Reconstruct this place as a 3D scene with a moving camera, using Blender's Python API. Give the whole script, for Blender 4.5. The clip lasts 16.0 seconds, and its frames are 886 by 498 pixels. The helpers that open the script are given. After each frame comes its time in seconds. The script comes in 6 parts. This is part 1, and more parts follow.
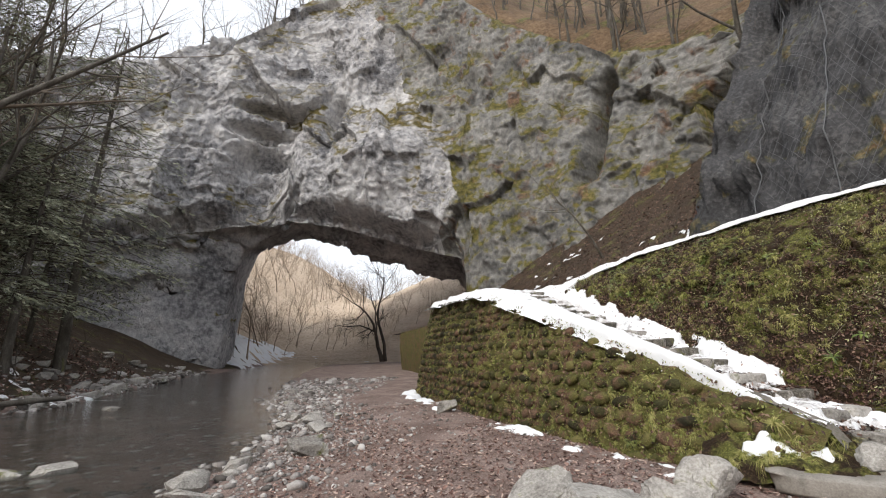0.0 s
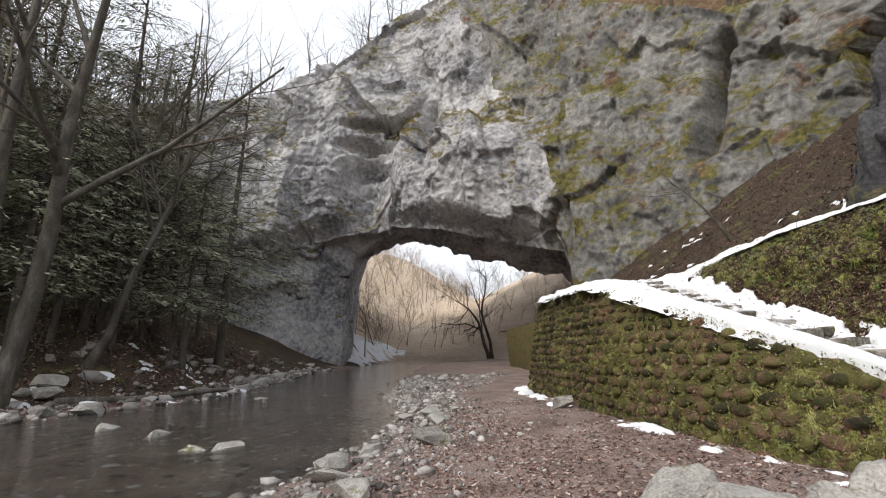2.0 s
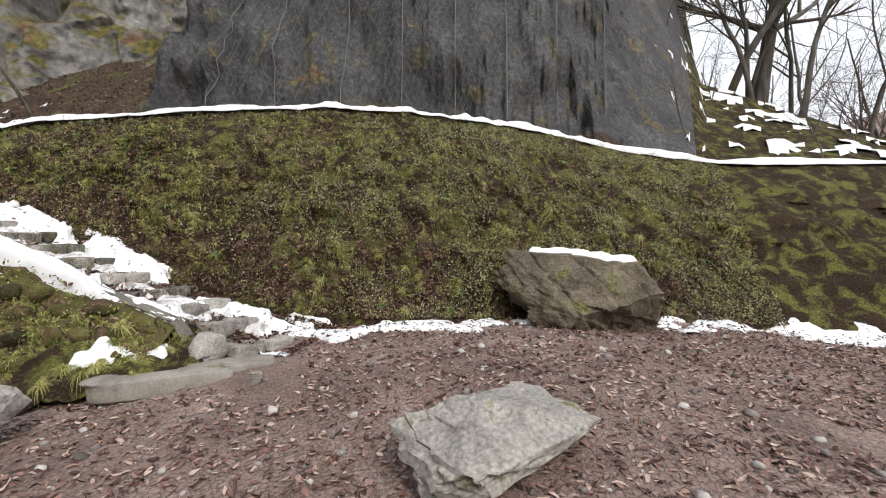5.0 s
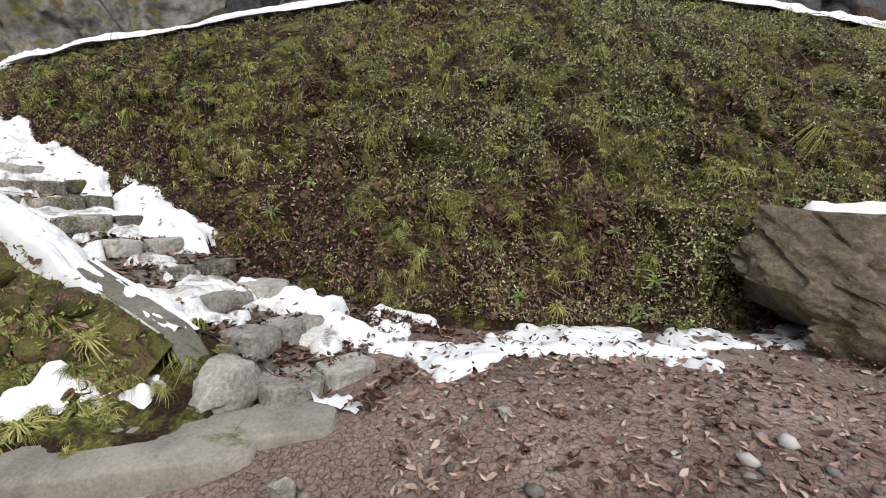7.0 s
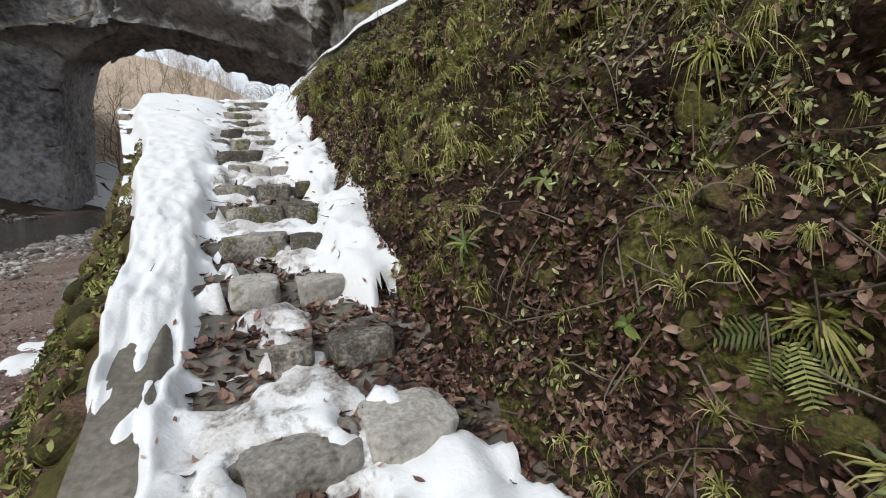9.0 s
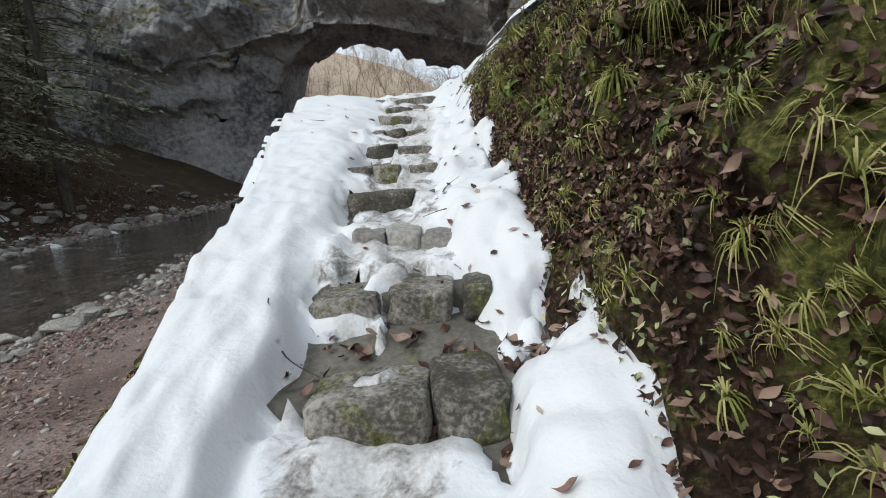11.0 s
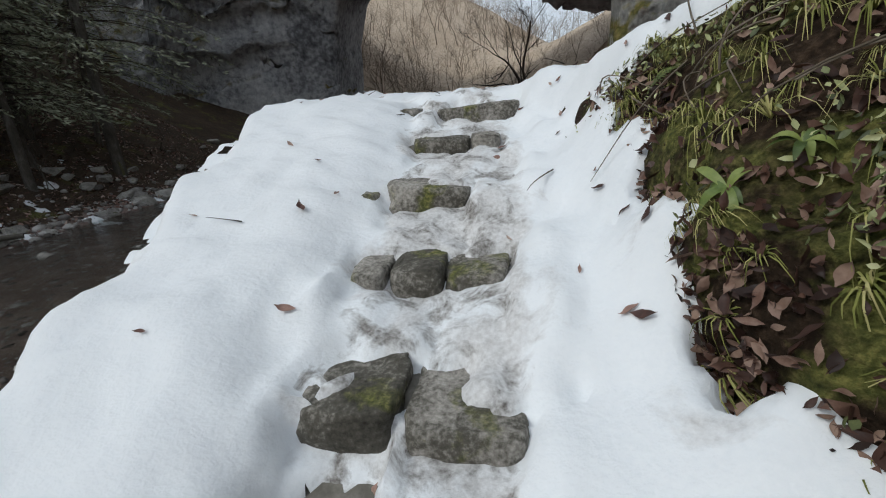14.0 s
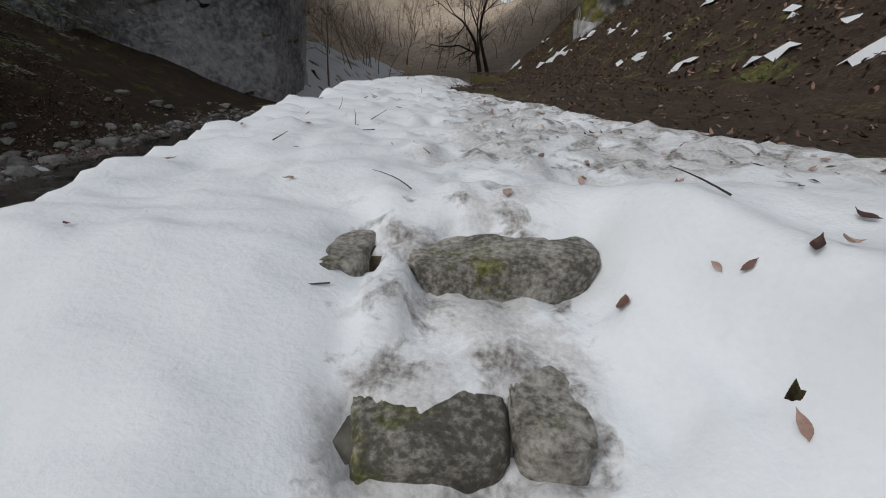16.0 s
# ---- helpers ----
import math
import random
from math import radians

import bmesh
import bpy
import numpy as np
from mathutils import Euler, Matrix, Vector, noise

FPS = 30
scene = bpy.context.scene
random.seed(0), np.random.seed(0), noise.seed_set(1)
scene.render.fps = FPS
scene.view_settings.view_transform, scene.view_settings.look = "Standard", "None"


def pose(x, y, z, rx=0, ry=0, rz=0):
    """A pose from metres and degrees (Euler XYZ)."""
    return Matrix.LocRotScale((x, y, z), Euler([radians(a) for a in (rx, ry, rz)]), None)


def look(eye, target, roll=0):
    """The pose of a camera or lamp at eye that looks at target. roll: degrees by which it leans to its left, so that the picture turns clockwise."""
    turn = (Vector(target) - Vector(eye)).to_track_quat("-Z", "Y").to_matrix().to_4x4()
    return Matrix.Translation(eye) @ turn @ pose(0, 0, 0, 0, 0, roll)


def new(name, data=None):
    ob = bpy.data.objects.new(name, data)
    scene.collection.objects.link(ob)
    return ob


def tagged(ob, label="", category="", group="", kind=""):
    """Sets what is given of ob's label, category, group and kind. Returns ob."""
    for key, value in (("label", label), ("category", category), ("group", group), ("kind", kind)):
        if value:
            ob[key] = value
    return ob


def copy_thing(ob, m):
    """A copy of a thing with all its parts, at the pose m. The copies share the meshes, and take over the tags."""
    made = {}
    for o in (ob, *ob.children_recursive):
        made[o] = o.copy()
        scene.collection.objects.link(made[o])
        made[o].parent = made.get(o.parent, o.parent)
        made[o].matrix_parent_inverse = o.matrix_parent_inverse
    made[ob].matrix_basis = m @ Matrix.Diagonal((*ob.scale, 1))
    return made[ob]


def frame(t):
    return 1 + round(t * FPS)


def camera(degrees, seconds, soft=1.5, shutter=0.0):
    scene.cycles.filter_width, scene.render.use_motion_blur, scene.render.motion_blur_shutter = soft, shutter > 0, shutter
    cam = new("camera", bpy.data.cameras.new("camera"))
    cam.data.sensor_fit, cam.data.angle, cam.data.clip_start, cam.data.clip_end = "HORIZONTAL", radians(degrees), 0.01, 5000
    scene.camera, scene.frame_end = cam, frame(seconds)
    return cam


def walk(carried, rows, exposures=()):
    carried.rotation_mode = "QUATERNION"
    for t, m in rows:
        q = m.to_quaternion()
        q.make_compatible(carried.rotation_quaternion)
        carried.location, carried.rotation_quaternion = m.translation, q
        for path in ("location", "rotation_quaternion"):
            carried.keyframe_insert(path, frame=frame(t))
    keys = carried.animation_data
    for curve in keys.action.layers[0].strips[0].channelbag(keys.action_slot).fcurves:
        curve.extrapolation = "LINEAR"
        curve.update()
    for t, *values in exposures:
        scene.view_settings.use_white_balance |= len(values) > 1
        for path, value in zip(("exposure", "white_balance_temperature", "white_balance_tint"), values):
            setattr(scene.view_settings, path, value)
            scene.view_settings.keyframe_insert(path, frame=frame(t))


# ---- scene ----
cam = camera(92.6, 16.0, soft=1.1)
PATH = [
    (0, (0.128, -0.16, 1.763), (0.099, 1.783, 2.232), -1.0),
    (0.5, (0.028, -0.188, 1.776), (-0.181, 1.737, 2.275), -1.1),
    (1, (0.007, -0.225, 1.78), (-0.396, 1.662, 2.306), -1.3),
    (1.5, (-0.014, -0.242, 1.771), (-0.519, 1.622, 2.293), -1.5),
    (2, (-0.001, -0.264, 1.7), (-0.491, 1.618, 2.169), -1.5),
    (2.5, (0.061, -0.249, 1.665), (-0.202, 1.701, 2.025), -1.5),
    (3, (0.403, -0.207, 1.655), (0.682, 1.761, 1.879), -1.3),
    (3.5, (0.917, -0.143, 1.608), (1.902, 1.593, 1.739), -0.8),
    (4, (1.192, -0.196, 1.654), (2.675, 1.14, 1.779), -0.2),
    (4.2, (1.271, -0.193, 1.617), (2.876, 0.992, 1.753), 0.0),
    (6.3, (3.187, 1.472, 1.676), (4.966, 2.384, 1.605), 0.3),
    (6.5, (3.337, 1.635, 1.659), (5.048, 2.665, 1.551), 0.3),
    (6.8, (3.678, 1.973, 1.655), (5.249, 3.197, 1.475), 0.0),
    (7, (3.897, 2.222, 1.697), (5.354, 3.572, 1.465), -0.2),
    (7.5, (4.424, 2.842, 1.74), (5.573, 4.451, 1.435), -0.8),
    (8, (5.008, 3.213, 1.801), (5.845, 4.998, 1.466), -1.4),
    (8.5, (5.403, 3.787, 1.844), (5.936, 5.689, 1.531), -1.4),
    (9, (5.64, 4.454, 1.893), (5.85, 6.419, 1.585), -1.6),
    (9.5, (5.529, 5.174, 2.059), (5.453, 7.145, 1.724), -1.8),
    (9.7, (5.512, 5.436, 2.112), (5.332, 7.397, 1.763), -2.7),
    (11.8, (4.833, 7.847, 2.766), (4.158, 9.677, 2.324), -2.7),
    (12, (4.788, 8.035, 2.824), (4.08, 9.846, 2.355), -3.1),
    (12.5, (4.581, 8.593, 3.005), (3.825, 10.367, 2.476), -3.3),
    (13, (4.372, 9.16, 3.165), (3.586, 10.907, 2.59), -3.5),
    (13.5, (4.204, 9.761, 3.35), (3.4, 11.49, 2.744), -3.5),
    (14, (4.03, 10.294, 3.545), (3.222, 12.011, 2.916), -3.4),
    (14.5, (3.843, 10.77, 3.724), (3.042, 12.485, 3.078), -2.8),
    (15, (3.528, 11.222, 3.869), (2.755, 12.939, 3.193), -1.9),
    (15.5, (3.334, 11.744, 3.984), (2.634, 13.467, 3.247), -1.2),
    (16, (3.074, 12.24, 4.127), (2.516, 13.986, 3.328), 0.8),
]
walk(cam, [(t, look(eye, target, roll)) for t, eye, target, roll in PATH],
     exposures=[(0, 0.33, 6350, 10), (4, 0.34, 6350, 10), (6.5, 0.32, 6300, 10), (7.3, 0.18, 6250, 9), (9, -0.02, 6200, 8), (12, -0.25, 5900, 4), (14.5, -0.56, 5900, 5), (16, -0.68, 6100, 8)])

# ---- light: soft winter daylight from a bright hazy sky ----
SUN_EL, SUN_AZ = radians(42), radians(215)
world = bpy.data.worlds.new("world")
scene.world = world
world.use_nodes = True
wn = world.node_tree.nodes
wl = world.node_tree.links
sky = wn.new("ShaderNodeTexSky")
sky.sky_type = "NISHITA"
sky.sun_disc = False
sky.sun_elevation, sky.sun_rotation = SUN_EL, SUN_AZ
sky.dust_density, sky.air_density, sky.ozone_density = 6.0, 1.0, 1.0
# thin cloud whitens the sky all over
veil = wn.new("ShaderNodeMixRGB")
veil.inputs[0].default_value = 0.75
veil.inputs[2].default_value = (7.6, 7.7, 8.0, 1)
wl.new(sky.outputs[0], veil.inputs[1])
wl.new(veil.outputs[0], wn["Background"].inputs[0])
wn["Background"].inputs[1].default_value = 0.15
sun_data = bpy.data.lights.new("sun", "SUN")
sun_data.energy, sun_data.angle, sun_data.color = 1.3, radians(14), (1.0, 0.95, 0.87)
sun = new("sun", sun_data)
sun_dir = Vector((math.sin(SUN_AZ) * math.cos(SUN_EL), math.cos(SUN_AZ) * math.cos(SUN_EL), math.sin(SUN_EL)))
sun.matrix_world = look(sun_dir * 60, (0, 0, 0))

rng = np.random.default_rng(7)


# ---- noise ----
def _hash(i, j, k):
    n = (i * 374761393 + j * 668265263 + k * 2147483647 + 1442695041) & 0xFFFFFFFF
    n = ((n ^ (n >> 13)) * 1274126177) & 0xFFFFFFFF
    n = ((n ^ (n >> 16)) * 2246822519) & 0xFFFFFFFF
    return ((n ^ (n >> 15)) & 0xFFFF) / 65535.0 * 2 - 1


def vnoise(p):
    p = np.asarray(p, float)
    b = np.floor(p).astype(np.int64)
    f = p - b
    f = f * f * (3 - 2 * f)
    out = 0
    for dx in (0, 1):
        for dy in (0, 1):
            for dz in (0, 1):
                w = (f[..., 0] if dx else 1 - f[..., 0]) * (f[..., 1] if dy else 1 - f[..., 1]) * (f[..., 2] if dz else 1 - f[..., 2])
                out = out + w * _hash(b[..., 0] + dx, b[..., 1] + dy, b[..., 2] + dz)
    return out


def fbm(p, size=1.0, octaves=4, ridged=False, seed=0.0):
    """Fractal noise over points; size is the largest feature in metres."""
    p = np.asarray(p, float) / size + seed * 17.31
    total, amp, out = 0.0, 1.0, 0.0
    for _ in range(octaves):
        v = vnoise(p)
        out = out + amp * ((1 - 2 * np.abs(v)) if ridged else v)
        total += amp
        p, amp = p * 2.03 + 5.7, amp * 0.5
    return out / total


def blocks(p, size=1.0, seed=0, tilt=0.9):
    """Angular relief: each random cell is a tilted plane, so that the surface breaks into flat blocks with sharp steps."""
    q = np.asarray(p, float) / size
    b = np.floor(q).astype(np.int64)
    best = np.full(q.shape[:-1], 1e9)
    out = np.zeros(q.shape[:-1])
    for dx in (-1, 0, 1):
        for dy in (-1, 0, 1):
            for dz in (-1, 0, 1):
                i, j, k = b[..., 0] + dx, b[..., 1] + dy, b[..., 2] + dz
                h = [_hash(i + 31 * m + seed * 101, j + 17 * m, k - 13 * m) for m in range(7)]
                c = np.stack([i + 0.5 + 0.45 * h[0], j + 0.5 + 0.45 * h[1], k + 0.5 + 0.45 * h[2]], -1)
                d = ((q - c) ** 2).sum(-1)
                val = 0.55 * h[6] + tilt * ((q - c) * np.stack([h[3], h[4], h[5]], -1)).sum(-1)
                hit = d < best
                best, out = np.where(hit, d, best), np.where(hit, val, out)
    return out


def xyz(*a):
    return np.stack(np.broadcast_arrays(*a), -1)


def lerp_curve(t, knots):
    """Rows of (t, values...) read at t, with smooth steps between."""
    k = np.array(knots, float)
    return np.stack([np.interp(t, k[:, 0], k[:, c]) for c in range(1, k.shape[1])], -1)


def smooth(e0, e1, x):
    t = np.clip((x - e0) / (e1 - e0), 0, 1)
    return t * t * (3 - 2 * t)


# ---- meshes ----
def mesh_ob(name, verts, faces, mat, parent=None, label="", category="", group="", kind="", shade=True):
    me = bpy.data.meshes.new(name)
    v = np.asarray(verts, float).reshape(-1, 3)
    me.from_pydata(v.tolist(), [], [list(map(int, f)) for f in faces])
    if shade:
        me.polygons.foreach_set("use_smooth", np.ones(len(me.polygons), bool))
    for m in (mat if isinstance(mat, (list, tuple)) else [mat]):
        me.materials.append(m)
    me.update()
    ob = new(name, me)
    if parent is not None:
        ob.parent = parent
    return tagged(ob, label, category, group, kind)


def grid_faces(nu, nv, keep=None):
    i = np.arange((nu - 1) * (nv - 1))
    a = (i // (nv - 1)) * nv + i % (nv - 1)
    f = np.stack([a, a + nv, a + nv + 1, a + 1], -1)
    if keep is not None:
        k = keep.reshape(-1)
        f = f[k[f].all(1)]
    return f


def sheet(name, P, mat, keep=None, **tags):
    nu, nv = P.shape[:2]
    f = grid_faces(nu, nv, keep)
    used = np.unique(f)
    remap = -np.ones(nu * nv, int)
    remap[used] = np.arange(len(used))
    return mesh_ob(name, P.reshape(-1, 3)[used], remap[f], mat, **tags)


def ico(sub):
    bm = bmesh.new()
    bmesh.ops.create_icosphere(bm, subdivisions=sub, radius=1.0)
    v = np.array([p.co[:] for p in bm.verts])
    f = np.array([[q.index for q in p.verts] for p in bm.faces])
    bm.free()
    return v, f


ICO = {n: ico(n) for n in (1, 2, 3, 4, 5)}


def rock_shape(sub, size, seed, rough=0.35, flat=0.0, facets=14):
    """An angular stone: a ball cut by random planes, then roughened."""
    v, f = ICO[sub]
    r = np.random.default_rng(seed)
    d = np.full(len(v), 1.0)
    for _ in range(facets):
        n = r.normal(size=3)
        n /= np.linalg.norm(n)
        h = r.uniform(0.55, 0.9)
        c = v @ n
        d = np.where(c > 1e-3, np.minimum(d, h / np.maximum(c, 1e-3)), d)
    p = v * d[:, None]
    p = p * (1 + rough * 0.3 * fbm(p + seed, 0.9, 4)[:, None])
    if sub > 3:
        p = p * (1 + 0.10 * blocks(p + seed, 0.45, seed % 7)[:, None] + 0.03 * blocks(p, 0.16, 3)[:, None])
    if flat:
        p[:, 2] = np.maximum(p[:, 2], -flat)
    return p * np.array(size), f


def scatter_mesh(base_list, places, pick, rot, scale):
    """Joins copies of small base meshes: places (n,3), rot (n,3,3), scale (n,) or (n,3)."""
    V, Fc, off = [], [], 0
    scale = np.asarray(scale)
    if scale.ndim == 1:
        scale = np.repeat(scale[:, None], 3, 1)
    for b, (bv, bf) in enumerate(base_list):
        idx = np.nonzero(pick == b)[0]
        if not len(idx):
            continue
        pts = np.einsum("nij,nkj->nki", rot[idx], bv[None] * scale[idx][:, None, :]) + places[idx][:, None, :]
        fs = bf[None] + (np.arange(len(idx)) * len(bv))[:, None, None] + off
        V.append(pts.reshape(-1, 3))
        Fc.extend(fs.reshape(-1, bf.shape[1]).tolist())
        off += len(idx) * len(bv)
    return np.concatenate(V), Fc


def rot_random(n, r, tilt=math.pi):
    """Random turns about z, then tipped by up to tilt."""
    a, b, c = r.uniform(0, 6.283, n), r.uniform(-tilt, tilt, n), r.uniform(-tilt, tilt, n)
    ca, sa, cb, sb, cc, sc = np.cos(a), np.sin(a), np.cos(b), np.sin(b), np.cos(c), np.sin(c)
    z, o = np.zeros(n), np.ones(n)
    Z = np.stack([ca, -sa, z, sa, ca, z, z, z, o], -1).reshape(n, 3, 3)
    X = np.stack([o, z, z, z, cb, -sb, z, sb, cb], -1).reshape(n, 3, 3)
    Y = np.stack([cc, z, sc, z, o, z, -sc, z, cc], -1).reshape(n, 3, 3)
    return Z @ X @ Y


def frame_to(normals, spin):
    """Turns whose local z is the normal, spun about it."""
    n = normals / np.linalg.norm(normals, axis=-1, keepdims=True)
    ref = np.where(np.abs(n[:, 2:3]) > 0.9, np.array([[1.0, 0, 0]]), np.array([[0, 0, 1.0]]))
    x = np.cross(ref, n)
    x /= np.linalg.norm(x, axis=-1, keepdims=True)
    y = np.cross(n, x)
    c, s = np.cos(spin)[:, None], np.sin(spin)[:, None]
    return np.stack([x * c + y * s, -x * s + y * c, n], -1)


def sweep(points, radii, sides=6):
    """Tube along points."""
    P = np.asarray(points, float)
    R = np.asarray(radii, float)
    T = np.gradient(P, axis=0)
    T /= np.linalg.norm(T, axis=1, keepdims=True) + 1e-9
    ref = np.array([0.3, 0.9, 0.2]) if abs(T[0, 1]) < 0.8 else np.array([1.0, 0.1, 0.1])
    A = np.cross(T, ref)
    A /= np.linalg.norm(A, axis=1, keepdims=True) + 1e-9
    B = np.cross(T, A)
    ang = np.arange(sides) * 2 * math.pi / sides
    ring = A[:, None] * np.cos(ang)[None, :, None] + B[:, None] * np.sin(ang)[None, :, None]
    V = (P[:, None] + ring * R[:, None, None]).reshape(-1, 3)
    n = len(P)
    i, j = np.meshgrid(np.arange(n - 1), np.arange(sides), indexing="ij")
    a = i * sides + j
    b = i * sides + (j + 1) % sides
    return V, np.stack([a, b, b + sides, a + sides], -1).reshape(-1, 4)


class Pile:
    """Collects pieces into one mesh."""

    def __init__(self):
        self.v, self.f, self.n = [], [], 0

    def add(self, v, f):
        self.v.append(np.asarray(v))
        self.f.extend((np.asarray(f) + self.n).tolist())
        self.n += len(v)

    def verts(self):
        return np.concatenate(self.v)

    def ob(self, name, mat, **tags):
        return mesh_ob(name, self.verts(), self.f, mat, **tags)


# ---- materials ----
def material(name, stops, size=0.5, fine=0.03, rough=(0.7, 0.95), bump=0.3, bump_size=None, fine_amount=0.35,
             cracks=0.0, crack_size=0.6, moss=None, moss_amount=0.0, moss_size=0.8, up_moss=False, island=0.0, obj_random=0.0,
             spec=0.3, metal=0.0, stretch=(1, 1, 1), cover2=None, cover2_amount=0.0, cover2_size=1.0, bump_dist=0.03, wear="", wear_gain=0.2):
    """Procedural surface: a large and a fine noise run through colour stops, with bump, cracks and patches of a second cover."""
    m = bpy.data.materials.new(name)
    m.use_nodes = True
    nt, L = m.node_tree, m.node_tree.links
    N = nt.nodes.new
    bsdf = nt.nodes["Principled BSDF"]
    bsdf.inputs["Specular IOR Level"].default_value = spec
    bsdf.inputs["Metallic"].default_value = metal
    geo = N("ShaderNodeNewGeometry")
    mp = N("ShaderNodeMapping")
    mp.inputs["Scale"].default_value = stretch
    L.new(geo.outputs["Position"], mp.inputs[0])

    def noise_node(sz, detail=6.0, distort=0.0):
        n = N("ShaderNodeTexNoise")
        n.inputs["Scale"].default_value = 1.0 / sz
        n.inputs["Detail"].default_value = detail
        n.inputs["Roughness"].default_value = 0.62
        n.inputs["Distortion"].default_value = distort
        L.new(mp.outputs[0], n.inputs["Vector"])
        return n.outputs["Fac"]

    def math_node(op, a, b):
        n = N("ShaderNodeMath")
        n.operation = op
        for i, q in enumerate((a, b)):
            if isinstance(q, (int, float)):
                n.inputs[i].default_value = q
            else:
                L.new(q, n.inputs[i])
        return n.outputs[0]

    def ramp(fac, rows):
        r = N("ShaderNodeValToRGB")
        e = r.color_ramp.elements
        while len(e) < len(rows):
            e.new(0.5)
        for el, (pos, col) in zip(e, rows):
            el.position = pos
            el.color = (*col, 1)
        L.new(fac, r.inputs[0])
        return r.outputs[0]

    def mix(fac, a, b, mode="MIX"):
        n = N("ShaderNodeMixRGB")
        n.blend_type = mode
        for i, q in enumerate((fac, a, b)):
            if isinstance(q, (int, float)):
                n.inputs[i].default_value = q
            elif isinstance(q, tuple):
                n.inputs[i].default_value = (*q, 1)
            else:
                L.new(q, n.inputs[i])
        return n.outputs[0]

    big = noise_node(size, 8.0, 0.3)
    small = noise_node(fine, 5.0)
    fac = math_node("ADD", math_node("MULTIPLY", big, 1 - fine_amount), math_node("MULTIPLY", small, fine_amount))
    if island:
        fac = math_node("ADD", fac, math_node("MULTIPLY", math_node("SUBTRACT", geo.outputs["Random Per Island"], 0.5), island))
    if obj_random:
        oi = N("ShaderNodeObjectInfo")
        fac = math_node("ADD", fac, math_node("MULTIPLY", math_node("SUBTRACT", oi.outputs["Random"], 0.5), obj_random))
    col = ramp(fac, stops)
    height = math_node("ADD", math_node("MULTIPLY", noise_node(bump_size or size * 0.4, 10.0), 1.0), math_node("MULTIPLY", small, 0.35))
    if cracks:
        vo = N("ShaderNodeTexVoronoi")
        vo.feature = "DISTANCE_TO_EDGE"
        vo.inputs["Scale"].default_value = 1.0 / crack_size
        wob = N("ShaderNodeVectorMath")
        wob.operation = "ADD"
        nz = N("ShaderNodeTexNoise")
        nz.inputs["Scale"].default_value = 1.6 / crack_size
        nz.inputs["Detail"].default_value = 4
        sc = N("ShaderNodeVectorMath")
        sc.operation = "SCALE"
        sc.inputs["Scale"].default_value = crack_size * 0.9
        L.new(mp.outputs[0], nz.inputs["Vector"])
        L.new(nz.outputs["Color"], sc.inputs[0])
        L.new(mp.outputs[0], wob.inputs[0])
        L.new(sc.outputs[0], wob.inputs[1])
        L.new(wob.outputs[0], vo.inputs["Vector"])
        line = N("ShaderNodeMapRange")
        line.inputs["From Max"].default_value = 0.05
        L.new(vo.outputs["Distance"], line.inputs["Value"])
        height = math_node("ADD", height, math_node("MULTIPLY", line.outputs[0], cracks))
        dark = mix(1.0, col, (0.35, 0.34, 0.33), "MULTIPLY")
        col = mix(math_node("MULTIPLY", math_node("SUBTRACT", 1.0, line.outputs[0]), min(1.0, cracks)), col, dark)
    for cover, amount, csize, up in ((moss, moss_amount, moss_size, up_moss), (cover2, cover2_amount, cover2_size, False)):
        if not cover:
            continue
        mask = noise_node(csize, 7.0, 0.5)
        if up:
            sx = N("ShaderNodeSeparateXYZ")
            L.new(geo.outputs["Normal"], sx.inputs[0])
            mask = math_node("ADD", mask, math_node("MULTIPLY", sx.outputs[2], 0.22))
        if wear:
            at = N("ShaderNodeAttribute")
            at.attribute_name = wear
            mask = math_node("ADD", mask, math_node("MULTIPLY", at.outputs["Fac"], wear_gain))
        rr = N("ShaderNodeMapRange")
        rr.inputs["From Min"].default_value = 1 - amount - 0.05
        rr.inputs["From Max"].default_value = 1 - amount + 0.07
        L.new(mask, rr.inputs["Value"])
        col = mix(rr.outputs[0], col, ramp(small, cover))
    L.new(col, bsdf.inputs["Base Color"])
    rm = N("ShaderNodeMapRange")
    rm.inputs["To Min"].default_value, rm.inputs["To Max"].default_value = rough
    L.new(big, rm.inputs["Value"])
    L.new(rm.outputs[0], bsdf.inputs["Roughness"])
    bn = N("ShaderNodeBump")
    bn.inputs["Strength"].default_value = bump
    bn.inputs["Distance"].default_value = bump_dist
    L.new(height, bn.inputs["Height"])
    L.new(bn.outputs[0], bsdf.inputs["Normal"])
    return m


MOSS = [(0.3, (0.035, 0.042, 0.013)), (0.5, (0.11, 0.115, 0.032)), (0.72, (0.28, 0.26, 0.08))]
LITTER = [(0.3, (0.055, 0.032, 0.022)), (0.5, (0.14, 0.08, 0.05)), (0.7, (0.27, 0.17, 0.11))]
M_LIME = material("limestone", [(0.30, (0.055, 0.055, 0.06)), (0.41, (0.19, 0.19, 0.198)), (0.51, (0.42, 0.416, 0.42)), (0.66, (0.68, 0.67, 0.655))],
                  size=6.0, fine=0.5, bump=0.9, bump_size=1.4, bump_dist=0.35, cracks=0.14, crack_size=3.2, fine_amount=0.45, spec=0.15,
                  moss=[(0.3, (0.05, 0.045, 0.02)), (0.5, (0.12, 0.10, 0.035)), (0.7, (0.22, 0.17, 0.07))], moss_amount=0.36, moss_size=7.0, up_moss=True)
